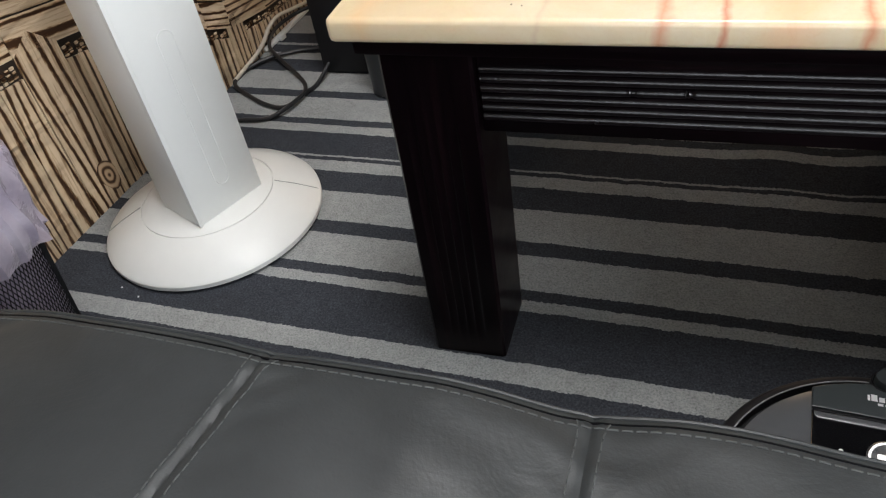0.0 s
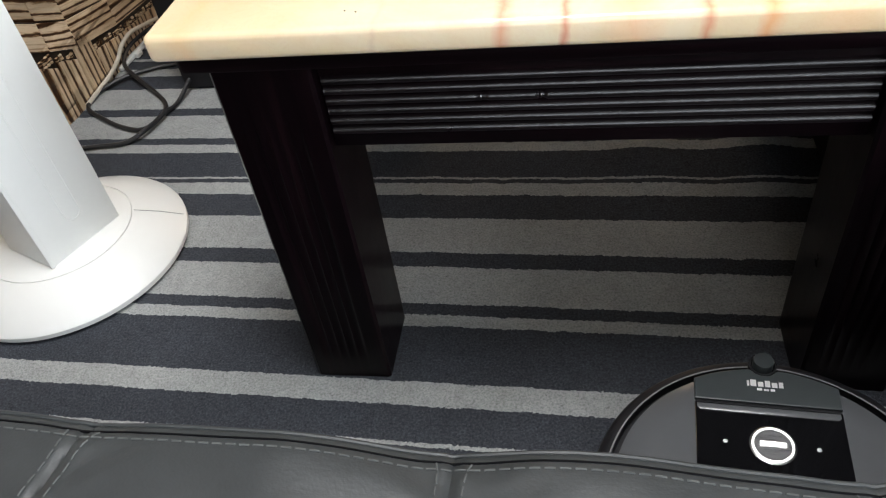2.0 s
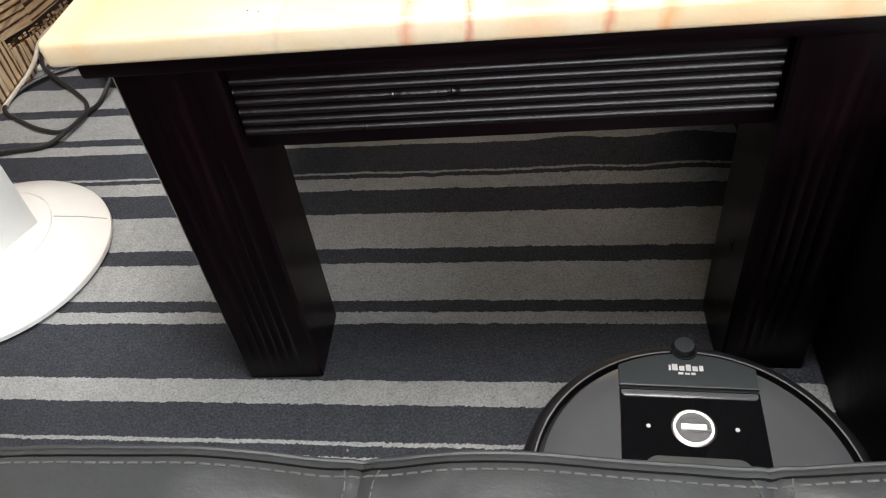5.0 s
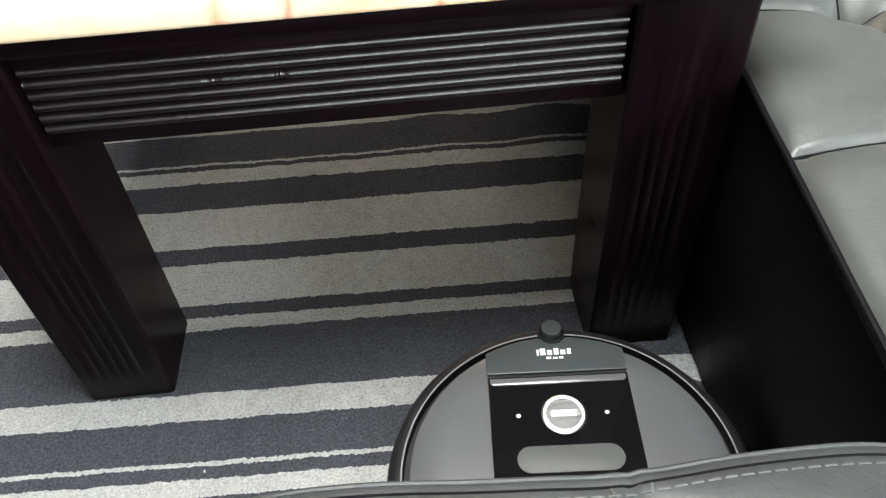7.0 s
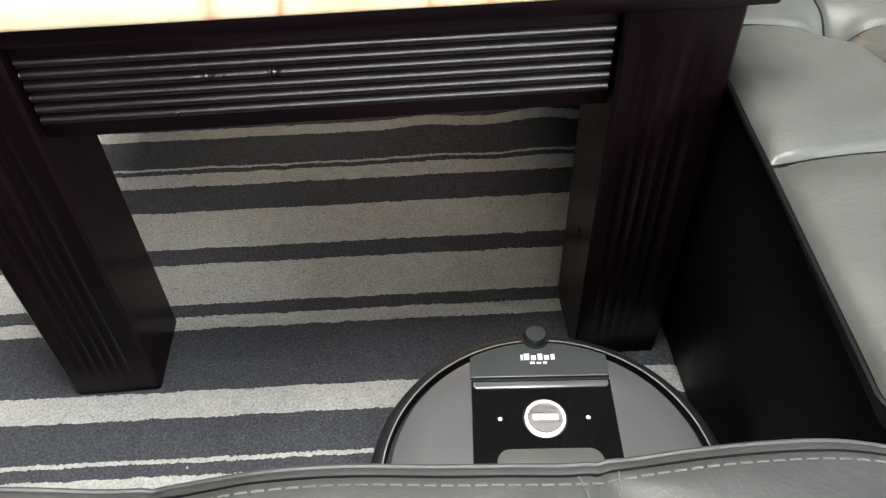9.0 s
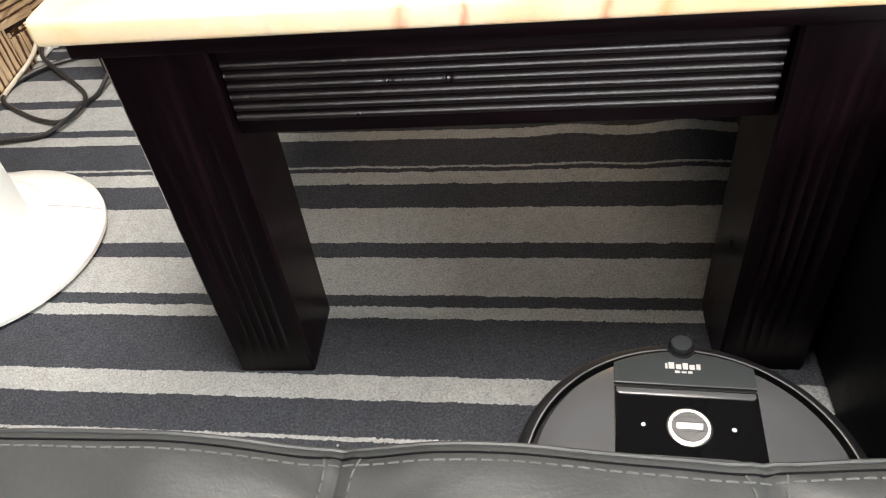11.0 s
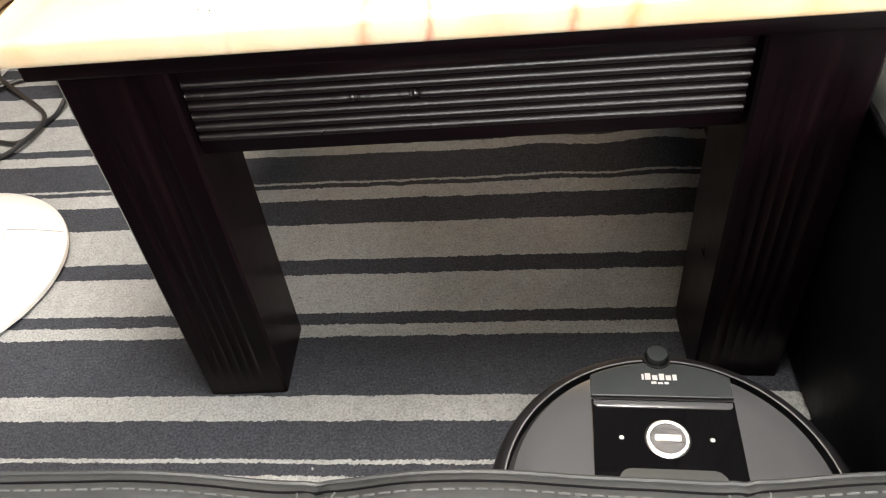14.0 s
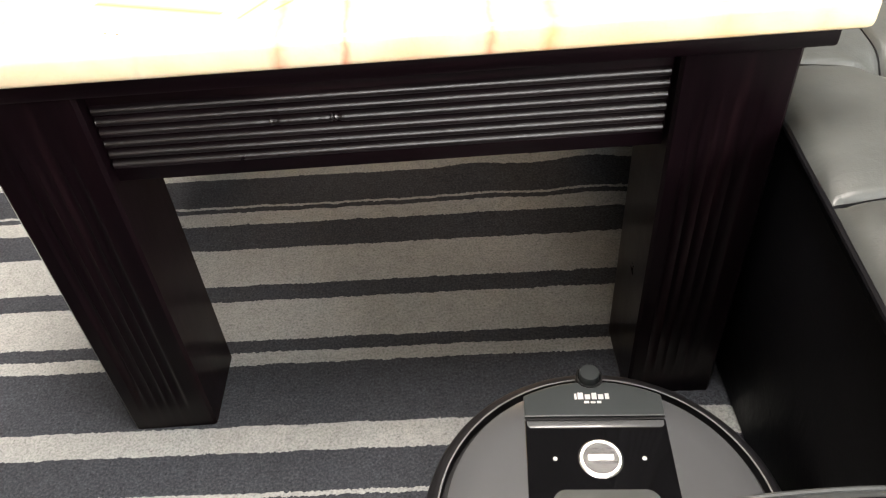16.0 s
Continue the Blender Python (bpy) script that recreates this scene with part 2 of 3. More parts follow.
SLATE = plastic("slate_plastic", (0.022, 0.025, 0.029), 0.36)
RIM = plastic("dark_chrome_rim", (0.22, 0.22, 0.225), 0.22, 0.05, 0.8, 0.0)
STEEL = metal("brushed_steel", (0.42, 0.42, 0.43), 0.30)
INK = plastic("white_print", (0.75, 0.75, 0.75), 0.5)
BUTTON_LIGHT = glow("button_light", (1.0, 0.97, 0.92), 2.2)
PRINT, PRINT_DARK = printed_wood("printed_wood"), printed_wood("printed_wood_dark", 0.88)
GAP = plastic("dark_printed_gap", (0.03, 0.02, 0.014), 0.5, 0.3)
WALL_PAINT, CEIL_PAINT = paint("wall_paint", (0.40, 0.385, 0.36)), paint("ceiling_paint", (0.68, 0.68, 0.66))
LAMP_GLOW = glow("lamp_glow", (1.0, 0.97, 0.93), 6.0)
# glow of the panel added behind the doorway opening
WARM_GLOW = glow("warm_fill_glow", (1.0, 0.70, 0.42), 1.5)
# glow of the panels added behind both window openings
COOL_GLOW = glow("cool_fill_glow", (0.86, 0.93, 1.0), 3.0)


def film_material():
    k = Mat("lilac_film", (0.56, 0.49, 0.60), 0.3, 0, 0.5)
    v = k.coords()
    n = k.noise(v, 12, 5, 0.6, 1.0)
    k.color(k.ramp(n, [(0.3, (0.42, 0.36, 0.47)), (0.7, (0.70, 0.64, 0.74))]))
    k.b.inputs["Transmission Weight"].default_value = 0.35
    k.b.inputs["IOR"].default_value = 1.1
    k.bump(n, 0.5, 0.01)
    return k.m


FILM = film_material()


# ---- mesh helpers ----
def link(name, bm, material, smooth=True):
    me = bpy.data.meshes.new(name)
    bm.normal_update()
    bm.to_mesh(me)
    bm.free()
    if smooth:
        me.shade_smooth()
        me.set_sharp_from_angle(angle=radians(38))
    me.materials.append(material)
    return new(name, me)


def part(name, bm, material, parent, label="", smooth=True):
    ob = link(name, bm, material, smooth)
    ob.parent = parent
    if label:
        tagged(ob, label)
    return ob


def thing(name, m, label, category, group="", kind=""):
    ob = new(name)
    ob.matrix_world = m
    ob.empty_display_size = 0.05
    return tagged(ob, label, category, group, kind)


def box(x0, x1, y0, y1, z0, z1, bevel=0.0, segments=2):
    bm = bmesh.new()
    bmesh.ops.create_cube(bm, size=1, matrix=Matrix.Translation(((x0 + x1) / 2, (y0 + y1) / 2, (z0 + z1) / 2)) @ Matrix.Diagonal((x1 - x0, y1 - y0, z1 - z0, 1)))
    if bevel:
        bmesh.ops.bevel(bm, geom=bm.edges[:], offset=bevel, segments=segments, affect="EDGES", profile=0.5)
    return bm


def grid_mesh(fn, nu, nv):
    """A sheet of nu by nv cells through fn(u, v), both from 0 to 1."""
    bm = bmesh.new()
    rows = [[bm.verts.new(fn(i / nu, j / nv)) for i in range(nu + 1)] for j in range(nv + 1)]
    for j in range(nv):
        for i in range(nu):
            bm.faces.new((rows[j][i], rows[j][i + 1], rows[j + 1][i + 1], rows[j + 1][i]))
    return bm


def lathe(profile, segments=64, cap=False):
    bm = bmesh.new()
    rings = []
    for r, z in profile:
        if r < 1e-6:
            rings.append([bm.verts.new((0, 0, z))])
        else:
            rings.append([bm.verts.new((r * math.cos(2 * math.pi * i / segments), r * math.sin(2 * math.pi * i / segments), z)) for i in range(segments)])
    for a, b in zip(rings, rings[1:]):
        for i in range(segments):
            j = (i + 1) % segments
            q = [a[0] if len(a) == 1 else a[i], a[0] if len(a) == 1 else a[j], b[0] if len(b) == 1 else b[j], b[0] if len(b) == 1 else b[i]]
            q = list(dict.fromkeys(q))
            if len(q) > 2:
                bm.faces.new(q)
    bmesh.ops.recalc_face_normals(bm, faces=bm.faces[:])
    return bm


def prism(points, z0, z1, bevel=0.0):
    """An upright block over an outline of (x, y)."""
    bm = bmesh.new()
    f = bm.faces.new([bm.verts.new((x, y, z0)) for x, y in points])
    up = bmesh.ops.extrude_face_region(bm, geom=[f])
    bmesh.ops.translate(bm, verts=[v for v in up["geom"] if isinstance(v, bmesh.types.BMVert)], vec=(0, 0, z1 - z0))
    bmesh.ops.recalc_face_normals(bm, faces=bm.faces[:])
    if bevel:
        bmesh.ops.bevel(bm, geom=[e for e in bm.edges if abs(e.verts[0].co.z - z1) < 1e-6 and abs(e.verts[1].co.z - z1) < 1e-6], offset=bevel, segments=2, affect="EDGES", profile=0.5)
    return bm


def spline(points, steps=10):
    """A smooth line through the points."""
    p = [Vector(q) for q in points]
    p = [p[0] * 2 - p[1]] + p + [p[-1] * 2 - p[-2]]
    out = []
    for i in range(1, len(p) - 2):
        for s in range(steps):
            t = s / steps
            out.append(0.5 * (2 * p[i] + (p[i + 1] - p[i - 1]) * t + (2 * p[i - 1] - 5 * p[i] + 4 * p[i + 1] - p[i + 2]) * t * t + (3 * p[i] - p[i - 1] - 3 * p[i + 1] + p[i + 2]) * t ** 3))
    return out + [p[-2]]


def tube(points, radius, sides=8, bm=None):
    bm = bm or bmesh.new()
    rings, side = [], None
    for i, p in enumerate(points):
        d = (points[min(i + 1, len(points) - 1)] - points[max(i - 1, 0)]).normalized()
        if side is None:
            side = d.orthogonal().normalized()
        side = (side - d * side.dot(d)).normalized()
        other = d.cross(side)
        rings.append([bm.verts.new(p + (side * math.cos(a) + other * math.sin(a)) * radius) for a in (2 * math.pi * k / sides for k in range(sides))])
    for a, b in zip(rings, rings[1:]):
        for k in range(sides):
            bm.faces.new((a[k], a[(k + 1) % sides], b[(k + 1) % sides], b[k]))
    bm.faces.new(rings[0][::-1]), bm.faces.new(rings[-1])
    return bm


def stitches(line, length=0.0062, gap=0.0024, radius=0.00062):
    """Short thread stitches laid end to end along a line."""
    bm = bmesh.new()
    pos, total = 0.0, 0.0
    dist = [0.0]
    for a, b in zip(line, line[1:]):
        dist.append(dist[-1] + (b - a).length)

    def at(s):
        for i in range(len(line) - 1):
            if dist[i + 1] >= s:
                f = (s - dist[i]) / max(1e-9, dist[i + 1] - dist[i])
                return line[i].lerp(line[i + 1], f)
        return line[-1]
    while pos + length < dist[-1]:
        a, m, b = at(pos), at(pos + length / 2), at(pos + length)
        lift = Vector((0, 0, radius * 0.4))
        tube([a, m + lift, b], radius, 5, bm)
        pos += length + gap
    return bm


def bell(d, w):
    return math.exp(-(d / w) ** 2)


# ---- structure ----
def ripple(x, y):
    """Soft folds in the carpet towards the sofa."""
    far = 1 / (1 + math.exp(-(y - 0.40) / 0.03))
    near = 1 / (1 + math.exp((y + 0.02) / 0.03))
    z = far * (0.007 * bell(x - 0.432, 0.05) + 0.011 * bell(x - 0.61, 0.055)) + near * 0.008 * bell(x - 0.615, 0.05)
    return z


def build_floor():
    def at(u, v):
        x, y = -0.80 + 2.3 * u, -1.1 + 2.5 * v
        z = ripple(x, y) + 0.0012 * noise.noise((x * 60, y * 60, 0)) + 0.0012 * noise.noise((x * 150, y * 150, 3))
        return x, y, z
    ob = link("carpet", grid_mesh(at, 330, 350), CARPET)
    tagged(ob, "grey and charcoal striped pile carpet, slightly rippled under the table", "carpet", kind="structure")
    bm = box(-3.0, 3.2, -2.6, 3.2, -0.12, -0.006)
    tagged(link("floor", bm, WALL_PAINT, False), "plain floor slab under the carpet", "floor", kind="structure")
    tagged(link("ceiling", box(-3.0, 3.2, -2.6, 3.2, CEIL, CEIL + 0.1), CEIL_PAINT, False), "plain white ceiling above the seats", "ceiling", kind="structure")
    # the far wall, unseen, with a doorway added for warm fill light
    bm = box(-1.0, 0.09, 2.9, 3.05, -0.005, CEIL)
    for args in ((1.15, 3.0, 2.9, 3.05, -0.005, CEIL), (0.09, 1.15, 2.9, 3.05, 2.05, CEIL)):
        extra = bpy.data.meshes.new("tmp")
        b2 = box(*args)
        b2.to_mesh(extra)
        b2.free()
        bm.from_mesh(extra)
        bpy.data.meshes.remove(extra)
    tagged(link("wall_back", bm, WALL_PAINT, False), "plain pale wall, unseen, with an added doorway opening", "wall", kind="structure")
    tagged(link("backdrop_warm", box(-0.15, 1.4, 3.15, 3.17, 0.0, 2.2), WARM_GLOW, False), "warm glowing panel added behind the doorway opening", "backdrop", kind="structure")
    # the side wall, unseen; its window opening is added to light the pillar
    bm = box(2.85, 3.0, -2.3, 2.9, -0.005, 0.98)
    for args in ((2.85, 3.0, -2.3, 2.9, 2.22, CEIL), (2.85, 3.0, -2.3, -2.12, 0.98, 2.22), (2.85, 3.0, -0.78, 2.9, 0.98, 2.22)):
        extra = bpy.data.meshes.new("tmp")
        b2 = box(*args)
        b2.to_mesh(extra)
        b2.free()
        bm.from_mesh(extra)
        bpy.data.meshes.remove(extra)
    tagged(link("wall_side", bm, WALL_PAINT, False), "plain pale wall, unseen, with an added window opening", "wall", kind="structure")
    tagged(link("backdrop_side", box(3.1, 3.12, -2.4, -0.5, 0.8, 2.4), COOL_GLOW, False), "cool glowing panel added behind the side opening", "backdrop", kind="structure")
    # the rear wall, unseen, with a window opening added for fill light
    bm = box(-1.0, 3.0, -2.45, -2.3, -0.005, 0.82)
    for args in ((-1.0, 3.0, -2.45, -2.3, 2.18, CEIL), (-1.0, -0.27, -2.45, -2.3, 0.82, 2.18), (1.77, 3.0, -2.45, -2.3, 0.82, 2.18)):
        extra = bpy.data.meshes.new("tmp")
        b2 = box(*args)
        b2.to_mesh(extra)
        b2.free()
        bm.from_mesh(extra)
        bpy.data.meshes.remove(extra)
    tagged(link("wall_rear", bm, WALL_PAINT, False), "plain pale wall, unseen, with an added window opening", "wall", kind="structure")
    tagged(link("backdrop", box(-0.5, 2.0, -2.62, -2.6, 0.6, 2.4), COOL_GLOW, False), "cool glowing panel added behind the rear opening", "backdrop", kind="structure")


build_floor()

# wood-print wall beside the pillar: its own axes run along the wall (x) and up it (y)
WALL = Matrix.Translation((-0.713, 0.0, 0.0)) @ Matrix.Rotation(radians(86.6), 4, "Z") @ Matrix.Rotation(radians(90), 4, "X")
WALL_U = Vector((math.cos(radians(86.6)), math.sin(radians(86.6)), 0))


def build_wood_wall():
    wall = link("wall_wood_print", box(-2.5, 2.9, -0.01, CEIL, -0.14, -0.004), GAP, False)
    wall.matrix_world = WALL
    tagged(wall, "wall covered in wrinkled wood-plank print with dark grain", "wall", kind="structure")

    def plank(corners, angle, mat):
        """A thin slab over an outline on the wall; its grain runs along the angle given, in degrees."""
        cx, cy = sum(c[0] for c in corners) / len(corners), sum(c[1] for c in corners) / len(corners)
        turn = Matrix.Rotation(radians(angle), 4, "Z")
        back = turn.inverted()
        local = [back @ Vector((x - cx, y - cy, 0)) for x, y in corners]
        bm = prism([(p.x, p.y) for p in local], -0.003, 0.001, 0.0006)
        bmesh.ops.triangulate(bm, faces=[f for f in bm.faces if len(f.verts) > 4])
        ob = link("plank", bm, mat, False)
        ob.parent = wall
        ob.matrix_parent_inverse = Matrix()
        ob.matrix_basis = Matrix.Translation((cx, cy, 0)) @ turn
    # the foot of the frame boards, as (along, up), falling towards the far end
    foot = [(0.0, 0.335), (0.20, 0.315), (0.353, 0.288), (0.644, 0.137), (0.72, 0.104), (0.86, 0.082), (1.25, 0.06)]

    def lo(u):
        for (a, za), (b, zb) in zip(foot, foot[1:]):
            if u <= b:
                return za + (zb - za) * (u - a) / (b - a)
        return foot[-1][1]

    def grille(u, e, top, depth):
        """Small dark lattice below the frame where boards stop short."""
        rows = 3
        for r in range(rows):
            z = top - 0.010 - (depth - 0.012) * (r + 0.5) / rows
            n = max(2, int((e - u) / 0.011))
            for i in range(n):
                x0, x1 = u + 0.003 + (e - u - 0.006) * i / n, u + 0.003 + (e - u - 0.006) * (i + 0.62) / n
                plank([(x0, z - 0.0022), (x1, z - 0.0022), (x1, z + 0.0022), (x0, z + 0.0022)], 0, PRINT_DARK)
    # frame boards over the panels, in three widths
    w0 = 0.0
    for wd, mat in ((0.062, PRINT), (0.095, PRINT_DARK), (0.12, PRINT), (0.14, PRINT_DARK), (0.16, PRINT)):
        for (a, za), (b, zb) in zip(foot, foot[1:]):
            plank([(a + 0.001, za + w0), (b - 0.001, zb + w0), (b - 0.001, zb + w0 + wd - 0.003), (a + 0.001, za + w0 + wd - 0.003)], math.degrees(math.atan2(zb - za, b - a)), mat)
        w0 += wd
    # upright boards in the panels, between two broad uprights with pointed tops
    edges = [0.0, 0.05, 0.098, 0.15, 0.20, None, 0.29, 0.318, 0.352, 0.40, 0.445, 0.50, 0.545, 0.60, 0.645, 0.675, 0.704, None, 0.762, 0.80, 0.835, 0.88, 0.93, 0.98, 1.04, 1.11, 1.18, 1.25]
    for i, (u, e) in enumerate(zip(edges, edges[1:])):
        if u is None or e is None:
            continue
        short = 0.034 if u < 0.62 else 0.022
        plank([(u, -0.004), (e - 0.002, -0.004), (e - 0.002, lo(e) - short), (u, lo(u) - short)], 90 + (i % 3 - 1) * 1.5, PRINT if i % 2 else PRINT_DARK)
        grille(u, e, (lo(u) + lo(e)) / 2, short)
    for a, b, tip in ((0.201, 0.288, 0.243), (0.705, 0.760, 0.735)):
        plank([(a, -0.004), (b, -0.004), (b, lo(b) + 0.001), (tip, lo(tip) + 0.034), (a, lo(a) + 0.001)], 90, PRINT)
    # plainer boards along the rest of the wall
    for k, (a, b) in enumerate(((-2.4, -1.6), (-1.6, -0.8), (-0.8, -0.001), (1.251, 2.0), (2.0, 2.88))):
        n = 10
        for i in range(n):
            u, e = a + (b - a) * i / n, a + (b - a) * (i + 1) / n
            plank([(u, -0.004), (e - 0.003, -0.004), (e - 0.003, 0.30), (u, 0.30)], 90 + (i % 3 - 1) * 2, PRINT if (i + k) % 2 else PRINT_DARK)
        for r in range(3):
            plank([(a, 0.304 + r * 0.14), (b, 0.304 + r * 0.14), (b, 0.44 + r * 0.14), (a, 0.44 + r * 0.14)], 0, PRINT if r % 2 else PRINT_DARK)
    # soft white strip where wall and carpet meet
    bm = box(0.80, 2.0, 0.0, 0.010, 0.0, 0.012, 0.003)
    strip = link("baseboard", bm, WHITE)
    strip.matrix_world = WALL @ Matrix.Translation((0, 0.002, 0.001))
    tagged(strip, "thin off-white strip along the foot of the wall", "baseboard", kind="structure")


build_wood_wall()


# ---- coffee table ----
def build_table():
    X0, X1, D, TOP = 0.0, 0.670, 0.74, 0.445
    table = thing("coffee_table", pose(0, 0, 0.0015, 0, 0.45, 0), "black-stained wooden coffee table with cream red-veined marble top", "table")
    bm = box(X0 - 0.034, X1 + 0.034, -0.026, D + 0.026, 0.4645, 0.490, 0.006, 3)
    part("tabletop", bm, MARBLE, table, "polished cream marble slab with red veins")
    part("top_frame", box(X0 - 0.018, X1 + 0.018, -0.012, D + 0.012, TOP, 0.464, 0.003), WOOD_X, table)
    # fluted legs: the front face is cut by five upright grooves
    w, d = 0.096, 0.101

    def leg_mesh(front):
        n, pts = 60, []
        bm = bmesh.new()
        rows = []
        zs = [0, 0.004, 0.03, 0.04, 0.055, 0.08, 0.2, 0.33, 0.37, 0.395, 0.405, TOP]
        for z in zs:
            ring = []
            inside = max(0.0, min(1.0, (z - 0.03) / 0.045, (0.405 - z) / 0.06))
            for i in range(n + 1):
                x = w * i / n
                c = (x - 0.0165) / 0.056 * 5
                y = 0.0
                if 0 <= c < 5 and inside:
                    y = 0.0030 * inside * math.sqrt(max(0, 1 - ((c % 1) * 2 - 1) ** 2))
                edge = min(x, w - x)
                y += 0.003 * max(0, 1 - edge / 0.003)
                ring.append(bm.verts.new((x, y if front else d - y, z)))
            back = 0.0 if not front else d
            ring.append(bm.verts.new((w, back, z)))
            ring.append(bm.verts.new((0, back, z)))
            rows.append(ring)
        m = len(rows[0])
        for a, b in zip(rows, rows[1:]):
            for i in range(m):
                bm.faces.new((a[i], a[(i + 1) % m], b[(i + 1) % m], b[i]))
        bm.faces.new(rows[0][::-1]), bm.faces.new(rows[-1])
        bmesh.ops.recalc_face_normals(bm, faces=bm.faces[:])
        return bm
    for x in (X0, X1 - w):
        part("leg", leg_mesh(True), WOOD_Z, table).location = (x, 0, 0)
        part("leg", leg_mesh(False), WOOD_Z, table).location = (x, D - d, 0)
    # reeded aprons on the short sides, plain ones along the length
    a0, a1 = X0 + w + 0.0005, X1 - w - 0.0005
    part("apron", box(a0, a1, 0.014, 0.034, 0.347, TOP - 0.0005, 0.0015), WOOD_X, table)
    part("apron", box(a0, a1, D - 0.034, D - 0.014, 0.347, TOP - 0.0005, 0.0015), WOOD_X, table)
    for x in (X0 + 0.014, X1 - 0.034):
        part("side_rail", box(x, x + 0.02, d + 0.0005, D - d - 0.0005, 0.347, TOP - 0.0005, 0.0015), WOOD_Y, table)
    for k in range(6):
        z = 0.3665 + k * 0.0107
        bm = bmesh.new()
        n, rows = 300, []
        for i in range(n + 1):
            x = a0 + 0.003 + (a1 - a0 - 0.006) * i / n
            worn = 0.0
            if k == 3 and 0.234 < x < 0.302:
                worn = 0.0030 * abs(noise.noise((x * 260, 1, 2))) * (1.0 if x < 0.25 or x > 0.285 else 0.3)
            if k in (2, 4) and x < 0.118:
                worn = 0.0012 * abs(noise.noise((x * 400, k, 2)))
            r = 0.0043 - worn + 0.00012 * noise.noise((x * 70, k * 3, 0))
            rows.append([bm.verts.new((x, 0.0142 - r * 1.15 * math.sin(t), z - r * math.cos(t))) for t in (math.pi * s / 8 for s in range(9))])
        for a, b in zip(rows, rows[1:]):
            for s in range(8):
                bm.faces.new((a[s], b[s], b[s + 1], a[s + 1]))
        bm.faces.new(rows[0]), bm.faces.new(rows[-1][::-1])
        bmesh.ops.recalc_face_normals(bm, faces=bm.faces[:])
        part("reed", bm, REED, table)


build_table()


# ---- white pillar ----
def build_pillar():
    turn = 66.2
    p = thing("pillar_stand", pose(-0.470, 0.223, 0.002), "white plastic square pillar standing on a round domed base", "stand")
    R = 0.187
    part("base", lathe([(0, 0.0), (R - 0.006, 0.0), (R, 0.004), (R, 0.011), (R - 0.003, 0.0145), (0.150, 0.0335), (0.115, 0.0495), (0.1138, 0.0497), (0.1135, 0.0465), (0.0, 0.0465)], 96), WHITE, p)
    part("base_ring", lathe([(0.1122, 0.0465), (0.1122, 0.0498), (0.110, 0.0508), (0.095, 0.0540), (0.0, 0.0550)], 96), WHITE, p)
    for a in (205, 25):
        c, s = math.cos(radians(a)), math.sin(radians(a))
        m = Matrix.Rotation(radians(a), 4, "Z")
        bm = bmesh.new()
        pr = [(0.1155, 0.0496), (0.150, 0.0339), (0.183, 0.0152)]
        tube([m @ Vector((r, 0, z)) for r, z in pr], 0.0007, 5, bm)
        part("joint", bm, SEAMGREY, p, "thin grey joint line")
    # square column with a raised front panel edge and a rounded slot in relief
    h, half, deep = 0.78, 0.065, 0.050
    turned = Matrix.Translation((0.0165, -0.008, 0)) @ Matrix.Rotation(radians(turn), 4, "Z")
    col = part("column", box(-half, half, -deep + 0.003, deep, 0.053, h, 0.004, 2), WHITE, p)
    col.matrix_local = turned
    face = part("front_panel", box(-half, half, -deep - 0.0035, -deep + 0.0025, 0.0545, h, 0.0022, 2), WHITE, p)
    face.matrix_local = turned
    strip = part("edge_strip", box(-half - 0.001, -half + 0.006, -deep - 0.0065, -deep - 0.003, 0.0548, h, 0.0015, 2), WHITE, p)
    strip.matrix_local = turned
    ring = []
    z0, z1, r = 0.112, 0.350, 0.013
    for i in range(25):
        a = math.pi + math.pi * i / 24
        ring.append(Vector((r * math.cos(a), 0, z0 + r * math.sin(a))))
    for i in range(25):
        a = math.pi * i / 24
        ring.append(Vector((r * math.cos(a), 0, z1 + r * math.sin(a))))
    ring.append(ring[0])
    bm = tube([q + Vector((0.003, -deep - 0.0035, 0)) for q in ring], 0.0009, 6)
    slot = part("slot_moulding", bm, WHITE, p, "raised outline of a long rounded slot")
    slot.matrix_local = turned


build_pillar()


# ---- cables, tower and bins beside the wall ----
def cable(name, points, radius, mat, label):
    ob = link(name, tube(spline(points), radius, 8), mat)
    return tagged(ob, label, "cable")


Z = 0.0062
cable("power_cable", [(-0.452, 0.722, 0.03), (-0.465, 0.66, Z), (-0.474, 0.618, Z + 0.003), (-0.485, 0.556, Z + 0.007), (-0.518, 0.522, Z), (-0.573, 0.512, Z), (-0.64, 0.50, Z), (-0.685, 0.50, Z)], 0.0045, CABLE_BLACK,
      "black power cable lying across the striped carpet")
cable("power_cable", [(-0.47, 0.83, 0.05), (-0.515, 0.823, Z), (-0.575, 0.80, Z), (-0.632, 0.755, Z + 0.004), (-0.668, 0.70, Z), (-0.660, 0.648, Z), (-0.605, 0.606, Z), (-0.545, 0.573, Z), (-0.498, 0.566, Z), (-0.474, 0.605, Z + 0.006),
      (-0.492, 0.655, Z), (-0.535, 0.70, Z), (-0.60, 0.752, Z + 0.010), (-0.645, 0.80, 0.02), (-0.655, 0.86, 0.03), (-0.62, 0.93, 0.04), (-0.54, 0.95, 0.06), (-0.49, 0.95, 0.10)], 0.0045, CABLE_BLACK,
      "black looped power cable beside the wall")
